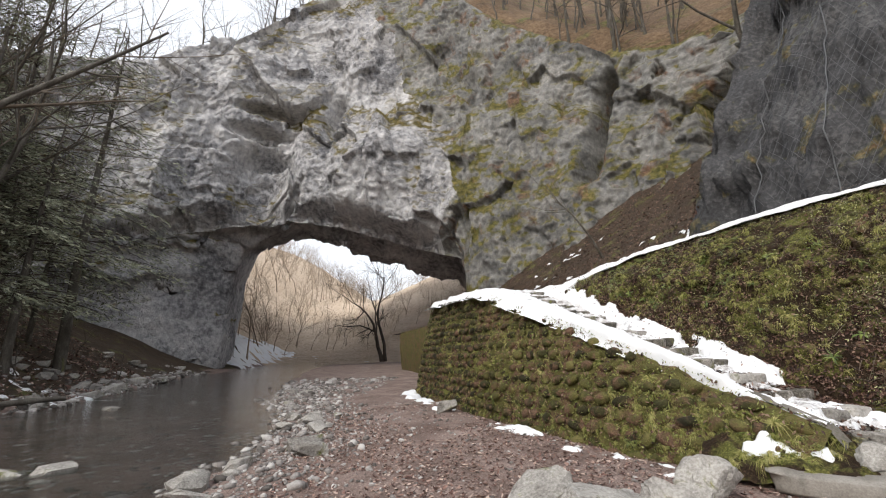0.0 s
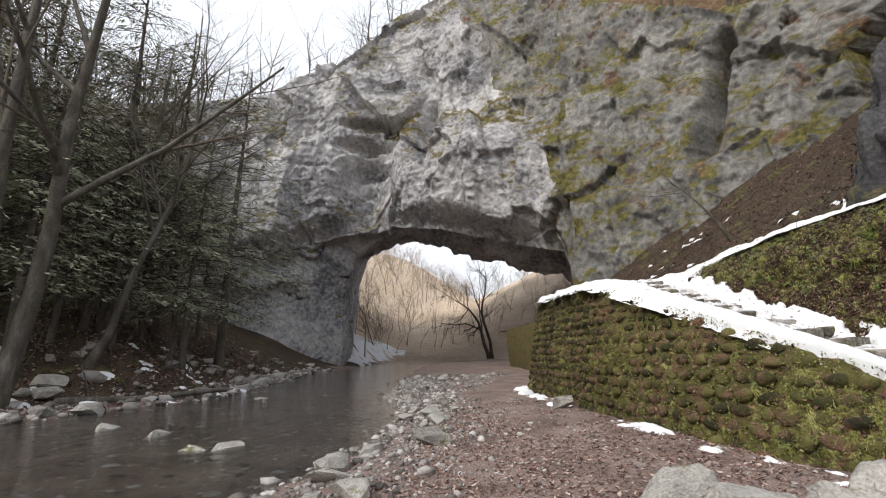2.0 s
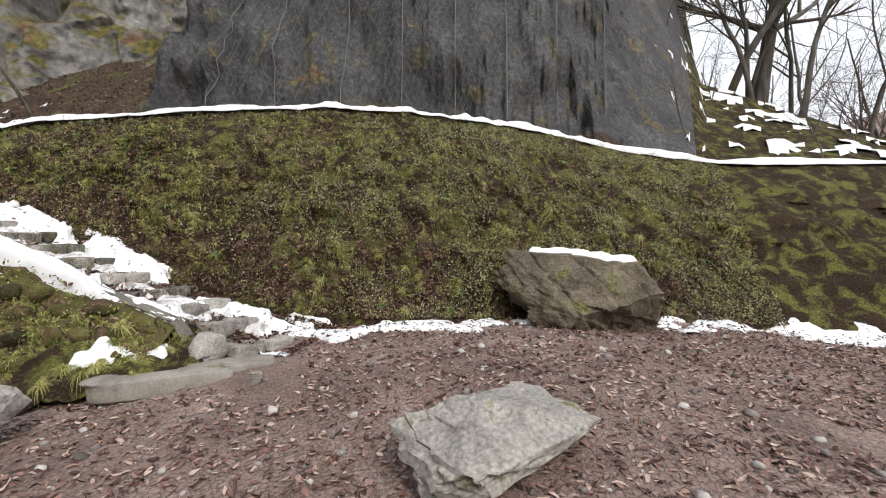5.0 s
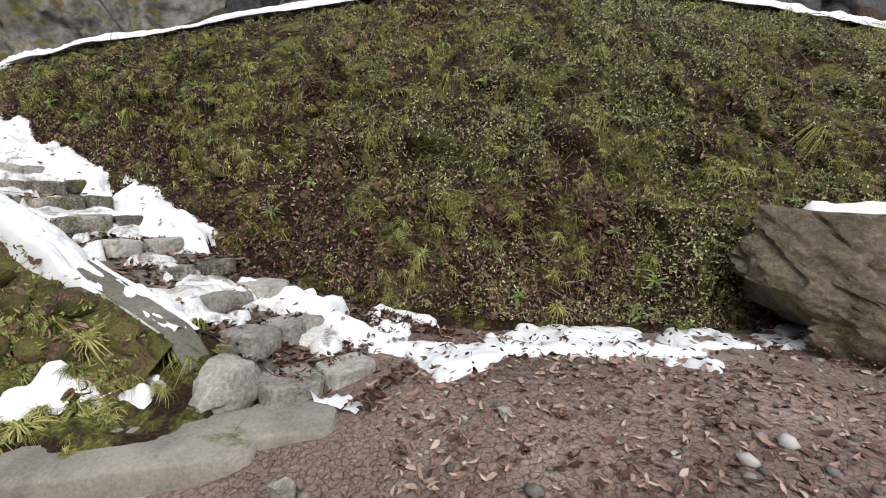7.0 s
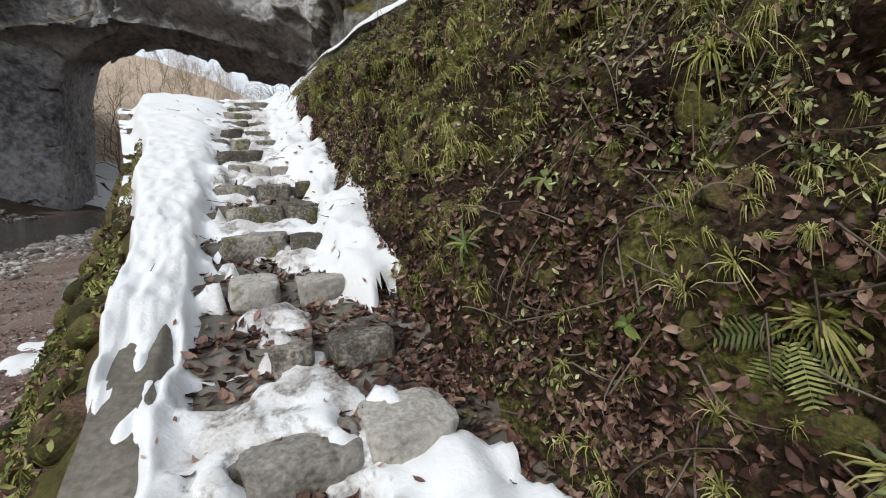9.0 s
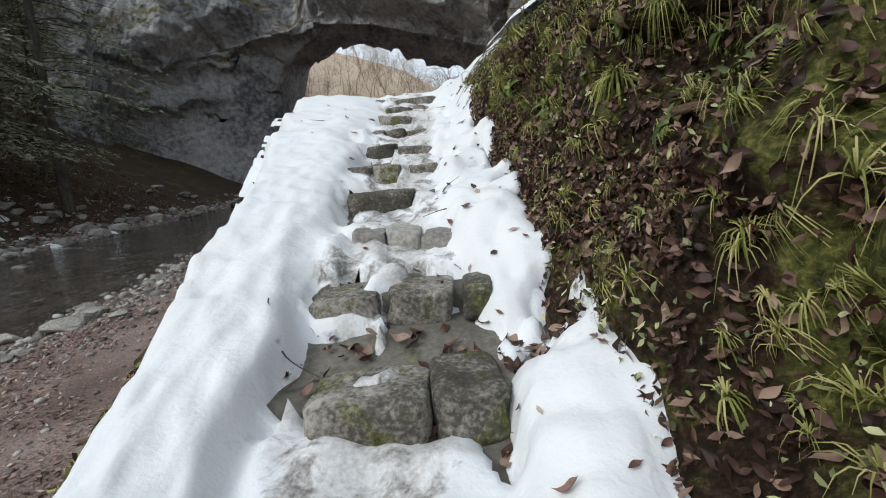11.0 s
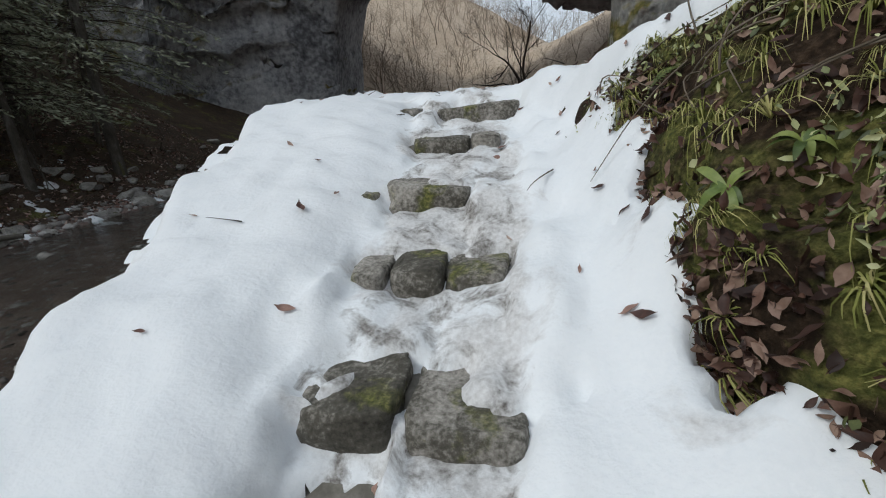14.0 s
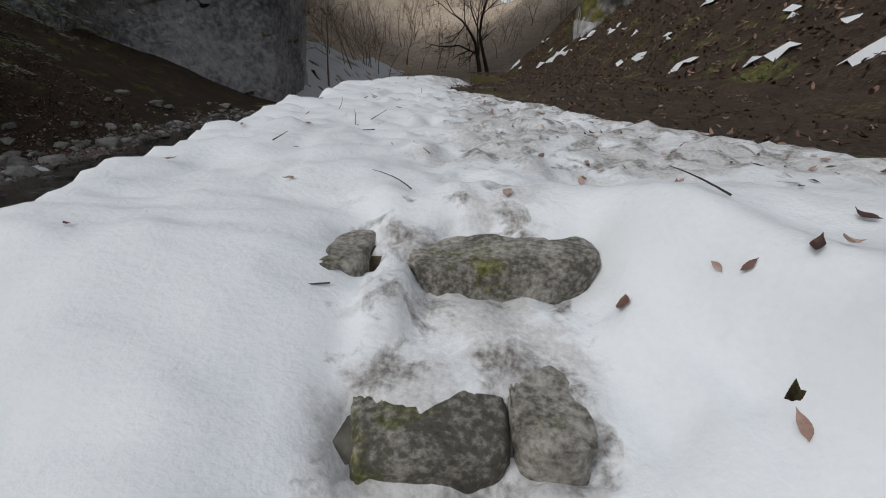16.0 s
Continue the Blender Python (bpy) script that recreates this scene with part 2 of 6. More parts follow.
M_MOSSCLIFF = material("mossy_limestone", [(0.30, (0.06, 0.06, 0.06)), (0.44, (0.155, 0.155, 0.15)), (0.56, (0.27, 0.265, 0.25)), (0.70, (0.45, 0.43, 0.40))],
                       size=4.0, fine=0.4, bump=0.9, bump_size=1.0, bump_dist=0.25, fine_amount=0.45,
                       moss=[(0.3, (0.04, 0.042, 0.012)), (0.5, (0.11, 0.10, 0.025)), (0.7, (0.21, 0.17, 0.06))], moss_amount=0.44, moss_size=3.0, up_moss=True, cover2=LITTER, cover2_amount=0.38, cover2_size=2.2)
M_NETROCK = material("netted_rock", [(0.3, (0.02, 0.021, 0.022)), (0.5, (0.062, 0.062, 0.065)), (0.7, (0.17, 0.17, 0.168))], size=1.6, fine=0.12, bump=0.8,
                     bump_size=0.6, bump_dist=0.15, moss=MOSS, moss_amount=0.37, moss_size=1.0, cover2=LITTER, cover2_amount=0.34, cover2_size=1.0, fine_amount=0.55)
M_SCREE = material("leafy_slope", [(0.3, (0.016, 0.011, 0.008)), (0.5, (0.055, 0.037, 0.024)), (0.7, (0.15, 0.105, 0.07))], size=0.8, fine=0.06, bump=0.8,
                   bump_size=0.12, bump_dist=0.08, moss=MOSS, moss_amount=0.39, moss_size=1.4, fine_amount=0.65)
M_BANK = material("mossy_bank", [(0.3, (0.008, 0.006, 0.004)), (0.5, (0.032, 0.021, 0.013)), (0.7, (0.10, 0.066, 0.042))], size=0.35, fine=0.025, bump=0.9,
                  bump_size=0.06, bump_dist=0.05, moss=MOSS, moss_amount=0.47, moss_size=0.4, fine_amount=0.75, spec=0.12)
M_MOSSWALL = material("moss_cushion", [(0.3, (0.018, 0.016, 0.007)), (0.48, (0.058, 0.056, 0.016)), (0.62, (0.12, 0.112, 0.032)), (0.78, (0.21, 0.18, 0.07))], size=0.3, fine=0.02, bump=1.0,
                      bump_size=0.04, bump_dist=0.03, fine_amount=0.5, cover2=LITTER, cover2_amount=0.46, cover2_size=0.35, obj_random=0.3)
M_GRAVEL = material("leafy_gravel", [(0.3, (0.085, 0.058, 0.049)), (0.5, (0.25, 0.182, 0.155)), (0.68, (0.46, 0.37, 0.33))], size=1.2, fine=0.03, bump=0.8,
                    bump_size=0.05, bump_dist=0.03, cracks=0.6, crack_size=0.05, fine_amount=0.5)
M_STONE = material("pale_stone", [(0.3, (0.10, 0.092, 0.082)), (0.47, (0.29, 0.275, 0.25)), (0.7, (0.58, 0.56, 0.52))], size=0.3, fine=0.03, bump=0.6,
                   bump_size=0.12, bump_dist=0.03, cracks=0.18, crack_size=0.5, obj_random=0.15, moss=MOSS, moss_amount=0.37, moss_size=0.3, fine_amount=0.5)
M_PEBBLE = material("river_pebble", [(0.25, (0.09, 0.08, 0.072)), (0.5, (0.25, 0.23, 0.215)), (0.75, (0.52, 0.50, 0.475))], size=0.5, fine=0.03, bump=0.3,
                    bump_size=0.05, bump_dist=0.01, island=0.5)
M_STEP = material("step_stone", [(0.3, (0.025, 0.022, 0.016)), (0.47, (0.10, 0.092, 0.075)), (0.64, (0.42, 0.39, 0.35))], size=0.22, fine=0.02, bump=0.7,
                  bump_size=0.07, bump_dist=0.02, moss=MOSS, moss_amount=0.40, moss_size=0.2, obj_random=0.12, fine_amount=0.45)
M_BOULDER = material("dark_boulder", [(0.3, (0.025, 0.02, 0.014)), (0.46, (0.10, 0.083, 0.06)), (0.62, (0.24, 0.205, 0.155))], size=0.5, fine=0.04, bump=0.9,
                     bump_size=0.2, bump_dist=0.05, moss=MOSS, moss_amount=0.38, moss_size=0.5)
M_CONCRETE = material("old_concrete", [(0.3, (0.055, 0.05, 0.042)), (0.5, (0.13, 0.12, 0.10)), (0.7, (0.27, 0.25, 0.22))], size=0.6, fine=0.03, bump=0.4,
                      bump_size=0.05, bump_dist=0.008, moss=MOSS, moss_amount=0.34, moss_size=0.4)
M_PALECONCRETE = material("pale_concrete", [(0.3, (0.12, 0.11, 0.095)), (0.5, (0.27, 0.25, 0.22)), (0.7, (0.42, 0.40, 0.36))], size=0.5, fine=0.02, bump=0.5,
                          bump_size=0.05, bump_dist=0.012, moss=MOSS, moss_amount=0.33, moss_size=0.35)
M_SNOW = material("old_snow", [(0.25, (0.75, 0.78, 0.81)), (0.5, (0.82, 0.84, 0.86)), (0.8, (0.86, 0.875, 0.885))], size=0.5, fine=0.02,
                  moss=[(0.3, (0.50, 0.485, 0.475)), (0.7, (0.74, 0.735, 0.735))], moss_amount=0.31, moss_size=0.4,
                  cover2=[(0.3, (0.11, 0.095, 0.085)), (0.5, (0.30, 0.285, 0.27)), (0.7, (0.52, 0.51, 0.50))], cover2_amount=0.22, cover2_size=0.16,
                  wear="trodden", wear_gain=0.25, bump=0.32, bump_size=0.12, bump_dist=0.04, rough=(0.45, 0.8), spec=0.3)
M_BARK = material("bark", [(0.3, (0.035, 0.030, 0.025)), (0.5, (0.095, 0.085, 0.07)), (0.7, (0.22, 0.205, 0.18))], size=0.3, fine=0.03, bump=0.8,
                  bump_size=0.06, bump_dist=0.02, stretch=(1, 1, 0.35), moss=MOSS, moss_amount=0.34, moss_size=0.5)
M_TWIG = material("twig", [(0.3, (0.07, 0.055, 0.04)), (0.5, (0.15, 0.12, 0.09)), (0.7, (0.26, 0.215, 0.17))], size=0.6, fine=0.05, bump=0.2, island=0.3)
# twig colour paled for distance: the haze is put into the stops
M_HAZETWIG = material("hazy_far_twig", [(0.3, (0.16, 0.12, 0.085)), (0.5, (0.29, 0.23, 0.17)), (0.7, (0.45, 0.37, 0.29))], size=0.9, fine=0.1, bump=0.2, island=0.4)
M_DARKTWIG = material("dark_twig", [(0.3, (0.03, 0.024, 0.02)), (0.5, (0.07, 0.055, 0.045)), (0.7, (0.12, 0.1, 0.08))], size=0.6, fine=0.05, bump=0.2, island=0.3)
M_LEAF = material("dead_leaf", [(0.2, (0.06, 0.032, 0.027)), (0.42, (0.17, 0.09, 0.072)), (0.6, (0.31, 0.195, 0.155)), (0.85, (0.52, 0.41, 0.345))], size=0.5, fine=0.02,
                  bump=0.2, island=0.75, rough=(0.45, 0.7))
M_WETLEAF = material("wet_dead_leaf", [(0.2, (0.022, 0.011, 0.008)), (0.42, (0.065, 0.032, 0.023)), (0.62, (0.135, 0.074, 0.053)), (0.88, (0.32, 0.22, 0.165))], size=0.5, fine=0.02,
                     bump=0.2, island=0.75, rough=(0.4, 0.65))
M_GREEN = material("fern_green", [(0.25, (0.055, 0.075, 0.02)), (0.5, (0.15, 0.18, 0.045)), (0.75, (0.32, 0.33, 0.11))], size=0.6, fine=0.03, bump=0.2, island=0.4, obj_random=0.4, rough=(0.45, 0.65))
M_CREEPER = material("creeper_leaf", [(0.2, (0.05, 0.06, 0.022)), (0.45, (0.20, 0.225, 0.09)), (0.65, (0.36, 0.38, 0.17)), (0.85, (0.54, 0.54, 0.30))], size=0.6, fine=0.03, bump=0.2, island=0.7, rough=(0.35, 0.6), spec=0.4)
M_LUSH = material("lush_leaf", [(0.25, (0.04, 0.062, 0.013)), (0.5, (0.10, 0.145, 0.03)), (0.75, (0.24, 0.28, 0.075))], size=0.4, fine=0.03, bump=0.2, obj_random=0.5, rough=(0.35, 0.55), spec=0.4)
M_GRASS = material("winter_grass", [(0.25, (0.09, 0.10, 0.02)), (0.5, (0.23, 0.24, 0.06)), (0.75, (0.44, 0.40, 0.17))], size=0.5, fine=0.05, bump=0.1, island=0.5, obj_random=0.3)
M_CONIFER = material("conifer_needles", [(0.25, (0.12, 0.13, 0.085)), (0.5, (0.24, 0.255, 0.17)), (0.75, (0.38, 0.39, 0.28))], size=1.5, fine=0.06, bump=0.1, island=0.5)
# lighter than real woods: haze and sun glare are painted into this colour
M_HAZEWOODS = material("far_woods", [(0.3, (0.36, 0.27, 0.19)), (0.5, (0.57, 0.455, 0.335)), (0.7, (0.74, 0.63, 0.50))], size=14.0, fine=0.9, bump=1.0, bump_size=2.0, bump_dist=1.0, fine_amount=0.6)
M_HILL = material("winter_hillside", [(0.3, (0.05, 0.034, 0.02)), (0.5, (0.15, 0.097, 0.055)), (0.7, (0.31, 0.22, 0.135))], size=3.5, fine=0.4, bump=0.8, bump_size=0.8, bump_dist=0.4, fine_amount=0.55,
                  moss=MOSS, moss_amount=0.40, moss_size=4.0)
M_WIRE = material("wire", [(0.3, (0.09, 0.092, 0.095)), (0.7, (0.18, 0.185, 0.19))], size=0.5, fine=0.05, bump=0.0, metal=0.6, rough=(0.4, 0.6))


def water_material():
    m = bpy.data.materials.new("stream_water")
    m.use_nodes = True
    nt, L = m.node_tree, m.node_tree.links
    b = nt.nodes["Principled BSDF"]
    b.inputs["Base Color"].default_value = (0.55, 0.6, 0.58, 1)
    b.inputs["Roughness"].default_value = 0.06
    b.inputs["IOR"].default_value = 1.33
    b.inputs["Transmission Weight"].default_value = 1.0
    g = nt.nodes.new("ShaderNodeNewGeometry")
    hs = []
    for sc, st in ((3.0, (1.0, 0.35, 1)), (11.0, (1, 0.6, 1))):
        mp = nt.nodes.new("ShaderNodeMapping")
        mp.inputs["Scale"].default_value = st
        n = nt.nodes.new("ShaderNodeTexNoise")
        n.inputs["Scale"].default_value, n.inputs["Detail"].default_value = sc, 3
        L.new(g.outputs["Position"], mp.inputs[0])
        L.new(mp.outputs[0], n.inputs["Vector"])
        hs.append(n.outputs["Fac"])
    ad = nt.nodes.new("ShaderNodeMath")
    L.new(hs[0], ad.inputs[0])
    L.new(hs[1], ad.inputs[1])
    bn = nt.nodes.new("ShaderNodeBump")
    bn.inputs["Strength"].default_value, bn.inputs["Distance"].default_value = 0.35, 0.06
    L.new(ad.outputs[0], bn.inputs["Height"])
    L.new(bn.outputs[0], b.inputs["Normal"])
    return m


M_WATER = water_material()

# ---- plan ----
# the stair's own axes: s up the flight, n to its right
O_S, D_S, N_S = np.array([5.70, 4.75]), np.array([-0.310, 0.951]), np.array([0.951, 0.310])
STEP_RUN, STEP_RISE, STEPS = 0.61, 0.203, 16


def st_xy(s, n):
    s, n = np.broadcast_arrays(np.asarray(s, float), np.asarray(n, float))
    return O_S + s[..., None] * D_S + n[..., None] * N_S


def st_ramp(s):
    """Height of the mean slope of stairs and landing."""
    return np.interp(s, [-1.5, -0.1, 9.2, 16.5, 24, 40], [0.30, 0.45, 3.52, 3.75, 3.75, 3.6])


RIGHT_SHORE = [(-60, -6.5), (-10, -4.2), (0, -3.6), (6, -3.45), (9, -3.55), (12, -4.0), (20, -7.2), (34, -11.7), (50, -15.8), (95, -25), (200, -50)]
LEFT_SHORE = [(-60, -20), (0, -17), (10, -16.5), (17, -15.2), (27, -19), (38, -23.4), (55, -27), (95, -38), (200, -66)]


def shore(y, rows):
    return lerp_curve(y, rows)[..., 0]


def ground_z(x, y):
    xr, xl = shore(y, RIGHT_SHORE), shore(y, LEFT_SHORE)
    wob = 0.5 * fbm(xyz(x, y, 0 * x), 3.0, 3, seed=2)
    dr, dl = x - xr + wob, xl - x + wob
    z = -0.12 + 0.10 * smooth(-0.4, 0.8, dr) + 0.10 * smooth(0.5, 4, dr)
    z = np.where(dr < 0, -0.12 - 0.38 * smooth(0, 3.5, -dr), z)
    z = z + 0.37 * smooth(2.8, 6.6, x) * smooth(-3, 2, y) * smooth(14, 8, y)
    left = -0.12 + 0.13 * np.clip(dl, 0, 3) + 0.48 * np.clip(dl - 2.5, 0, 14) + 0.7 * np.clip(dl - 16, 0, 60)
    left = left + 2.4 * smooth(0, 4, dl) * smooth(54, 62, y) * smooth(112, 95, y)
    z = np.where(dl > 0, left, z)
    z = np.maximum(z, -0.5)
    # far valley: both sides climb, and a hill closes the end
    far = smooth(70, 150, y)
    z = z + far * (0.45 * np.clip(x - xr - 6, 0, 90)) + 30 * smooth(110, 260, y) + 14 * smooth(230, 420, y)
    # rising land behind the start of the walk
    z = z + 0.25 * np.clip(-y - 14, 0, 60)
    z = z + 0.3 * np.clip(x - 22, 0, 60) * smooth(2, -10, y)
    rough = 0.03 * fbm(xyz(x, y, 0 * x), 0.5, 4, seed=3) + 0.10 * fbm(xyz(x, y, 0 * x), 2.5, 3, seed=5) * smooth(0.5, 3, np.abs(dr))
    rough = rough + 0.5 * fbm(xyz(x, y, 0 * x), 3.0, 4, seed=9) * smooth(1, 6, dl) + 2.5 * fbm(xyz(x, y, 0 * x), 18, 3, seed=4) * smooth(60, 120, y)
    return z + rough


def gz(x, y):
    return float(ground_z(np.array(float(x)), np.array(float(y))))


def axis(*spans):
    """Grid lines: spans of (start, end, step)."""
    out = [np.arange(a, b, st) for a, b, st in spans]
    return np.concatenate(out + [[spans[-1][1]]])


gx = axis((-900, -120, 40), (-120, -24, 2.0), (-24, -9, 0.35), (-9, 9, 0.12), (9, 20, 0.4), (20, 80, 3), (80, 900, 40))
gy = axis((-900, -80, 40), (-80, -6, 2.0), (-6, -1, 0.4), (-1, 13, 0.12), (13, 30, 0.3), (30, 70, 0.9), (70, 180, 3), (180, 460, 8), (460, 1500, 50))
GX, GY = np.meshgrid(gx, gy, indexing="ij")
GZ = ground_z(GX, GY)
ground = sheet("ground", xyz(GX, GY, GZ), [M_GRAVEL, M_SCREE, M_HAZEWOODS], kind="structure", label="leaf-strewn gravel bank and valley floor", category="ground")
gme = ground.data
cen = np.zeros(len(gme.polygons) * 3)
gme.polygons.foreach_get("center", cen)
cen = cen.reshape(-1, 3)
idx = np.zeros(len(cen), np.int32)
idx[cen[:, 0] < shore(cen[:, 1], LEFT_SHORE) - 1.5] = 1
# distant ground gets the colour with haze painted in
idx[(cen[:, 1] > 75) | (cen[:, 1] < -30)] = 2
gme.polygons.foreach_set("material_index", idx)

# ---- stream ----
wx, wy = axis((-75, -2, 1.0)), axis((-70, 210, 2.0))
WX, WY = np.meshgrid(wx, wy, indexing="ij")
inside = (WX < shore(WY, RIGHT_SHORE) + 2.5) & (WX > shore(WY, LEFT_SHORE) - 2.5)
sheet("water", xyz(WX, WY, 0 * WX - 0.135), M_WATER, keep=inside, kind="structure", label="shallow clear stream over a stony bed", category="water")

# ---- terrace that carries the stairs and the path ----
WALL_EDGE = [(-0.6, -0.78), (2, -0.80), (3, -0.86), (4, -0.98), (5.5, -1.13), (6.8, -1.32), (8, -1.50), (9, -1.65), (11, -1.75), (15.5, -1.6), (40, -1.6)]


def wall_n(s):
    return lerp_curve(s, WALL_EDGE)[..., 0]


def to_edge(s, n):
    """Stretches the strip left of the steps so that it ends at the brow of the wall."""
    return np.where(n < -0.5, -0.5 + (n + 0.5) * (wall_n(s) + 0.5) / -0.8, n)


def foot_n(s):
    return np.interp(s, [-0.6, 0.5, 4, 9, 14.6, 16.2, 18, 22, 40], [-0.95, -1.2, -1.9, -2.5, -2.6, -1.9, 0.0, 1.2, 2.0])


def terrace_face(s, f):
    """Outer face: f is 0 at the foot, 1 at the brow. Past the end of the wall it swings away from the stream."""
    bend = smooth(15.2, 18.0, s)
    n_top = wall_n(s) + 1.0 * bend + 2.4 * smooth(16, 21, s)
    top = np.concatenate([st_xy(s, n_top), (st_ramp(s) - 0.02)[..., None]], -1)
    nf = foot_n(s)
    fxy = st_xy(s, nf)
    fz = ground_z(fxy[..., 0], fxy[..., 1]) - 0.15
    foot = np.concatenate([fxy, fz[..., None]], -1)
    bulge = 0.12 * np.sin(np.pi * f)
    P = foot + (top - foot) * f[..., None]
    P[..., :2] -= bulge[..., None] * N_S
    return P


sv, fv = axis((0.90, 17, 0.09), (17, 40, 0.6)), np.linspace(0, 1, 46)
SV, FV = np.meshgrid(sv, fv, indexing="ij")
TP = terrace_face(SV, FV)
TP[..., :2] -= (0.07 * fbm(TP, 0.3, 3, seed=11) + 0.06 * fbm(TP, 1.2, 2, seed=12))[..., None] * N_S * np.sin(np.pi * np.clip(FV, 0.02, 0.98))[..., None]
terrace_wall = sheet("terrace_wall", TP, M_MOSSWALL, kind="structure", label="battered stone retaining wall thick with moss", category="retaining wall")

# stepped top of the flight, and the level path beyond it
sv2 = axis((-0.7, 9.4, 0.04), (9.4, 17, 0.12), (17, 44, 0.6))
nv2 = axis((-1.30, 1.3, 0.05), (1.3, 5.0, 0.15), (5.0, 12, 0.6))


def stair_z(s, n):
    k = np.clip(np.floor((s - 0.12) / STEP_RUN), -1, STEPS - 2)
    stepped = 0.475 + k * STEP_RISE + 0.09 * smooth(0.3, 1.0, (s - 0.12) / STEP_RUN - k)
    ramp = st_ramp(s)
    use = smooth(-0.75, -0.6, n) * smooth(1.0, 0.8, n) * smooth(9.3, 9.1, s) * smooth(-0.3, -0.1, s)
    return ramp + (stepped - ramp) * use


S2, N2 = np.meshgrid(sv2, nv2, indexing="ij")
swing = (1.0 * smooth(15.2, 18, S2) + 2.4 * smooth(16, 21, S2)) * smooth(4.5, -1.35, N2)
PX = st_xy(S2, to_edge(S2, N2) + swing)
PZ = stair_z(S2, N2) - 0.42 * smooth(1.05, 0.5, S2) * smooth(-0.40, -0.50, N2) + 0.02 * fbm(xyz(S2, N2, 0 * S2), 0.25, 4, seed=21) + 0.04 * fbm(xyz(S2, N2, 0 * S2), 1.2, 2, seed=22) * smooth(9, 10, S2)
keep2 = ((N2 < 0.95) & (N2 > -0.46) & (S2 > -0.12)) | ((N2 < -0.45) & (S2 > 0.50)) | ((S2 > 8.3) & (N2 < 3.5 + 1.1 * (S2 - 8.9)))
path_top = sheet("path", np.concatenate([PX, PZ[..., None]], -1), [M_CONCRETE, M_SCREE], keep=keep2, kind="structure", label="worn earth and concrete under the stone steps", category="path")

pme = path_top.data
pc = np.zeros(len(pme.polygons) * 3)
pme.polygons.foreach_get("center", pc)
pc = pc.reshape(-1, 3)
pme.polygons.foreach_set("material_index", (((pc[:, :2] - O_S) @ D_S) > 9.15).astype(np.int32))

# ---- embankment and hillside above ----
# rows: a, foot x y z, brow x y z, outward x y, steepness behind, shelf depth
BANK = [
    (-5, -3.5, 46, 3.4, -3.3, 46, 3.5, 1.0, 0.25, 0.95, 0.3),
    (-4, 0.5, 38, 3.5, 0.7, 38, 3.6, 1.0, 0.25, 0.95, 0.3),
    (-3, 3.2, 30, 3.6, 3.5, 30, 3.75, 1.0, 0.15, 0.85, 0.4),
    (-2, 5.2, 23, 3.7, 5.5, 23, 3.85, 1.0, 0.10, 0.75, 0.5),
    (-1, 6.2, 17, 3.65, 6.4, 17, 3.75, 1.0, 0.15, 0.65, 0.8),
    (-0.02, 3.75, 13.35, 3.5, 3.85, 13.4, 3.6, 1.0, 0.25, 0.6, 3.0),
    (0, 3.55, 13.15, 3.45, 3.65, 13.25, 3.62, 1.0, 0.25, 0.6, 3.2),
    (1, 4.13, 11.8, 2.80, 4.78, 11.9, 4.02, 0.95, 0.3, 1.7, 2.8),
    (1.5, 4.45, 10.8, 2.4, 5.45, 11.25, 4.25, 0.93, 0.35, 2.3, 2.2),
    (2, 4.75, 9.75, 2.05, 6.2, 10.55, 4.42, 0.92, 0.4, 1.9, 1.8),
    (3, 5.55, 7.35, 1.25, 7.5, 8.5, 4.60, 0.88, 0.47, 2.7, 1.6),
    (4, 6.45, 5.50, 0.62, 8.55, 6.75, 4.66, 0.86, 0.5, 2.8, 1.6),
    (5, 7.35, 4.30, 0.50, 9.7, 5.40, 4.66, 0.88, 0.45, 3.0, 1.5),
    (6, 8.35, 3.20, 0.45, 10.9, 4.20, 4.58, 0.9, 0.4, 3.0, 1.4),
    (7, 9.50, 2.10, 0.42, 12.2, 3.00, 4.45, 0.93, 0.3, 2.8, 1.2),
    (8, 10.4, 0.60, 0.38, 13.6, 1.85, 4.25, 0.96, 0.15, 1.9, 1.0),
    (9, 11.2, -1.4, 0.22, 14.8, -0.6, 3.80, 0.99, 0.0, 0.6, 1.6),
    (10, 13.0, -5.5, 0.1, 17.2, -5.6, 3.70, 1.0, -0.1, 0.45, 2.5),
    (11, 15.0, -12, 0.1, 20, -12, 3.60, 1.0, -0.1, 0.40, 2.5),
]


def bank_point(a, b):
    """b from 0 to 1 climbs the embankment; beyond 1 it is metres back from the brow."""
    r = lerp_curve(a, BANK)
    foot, brow, out, steep, shelf = r[..., 0:3], r[..., 3:6], r[..., 6:8], r[..., 8], r[..., 9]
    out = out / np.linalg.norm(out, axis=-1, keepdims=True)
    f = np.clip(b, 0, 1)
    P = foot + (brow - foot) * f[..., None]
    P[..., :2] -= (0.35 * np.sin(np.pi * f) * np.clip((brow - foot)[..., 2] / 4.0, 0, 1))[..., None] * out
    d = np.clip(b - 1, 0, None)
    P[..., :2] += d[..., None] * out * np.where(d > shelf, 1, 1)[..., None]
    climb = np.where(d < shelf, 0.12 * d, 0.12 * shelf + steep * (d - shelf))
    crest = np.interp(a, [8.3, 9, 10, 11], [90, 5.2, 2.2, 1.2])
    P[..., 2] += np.where(climb > crest, crest - 0.25 * (climb - crest), climb)
    return P


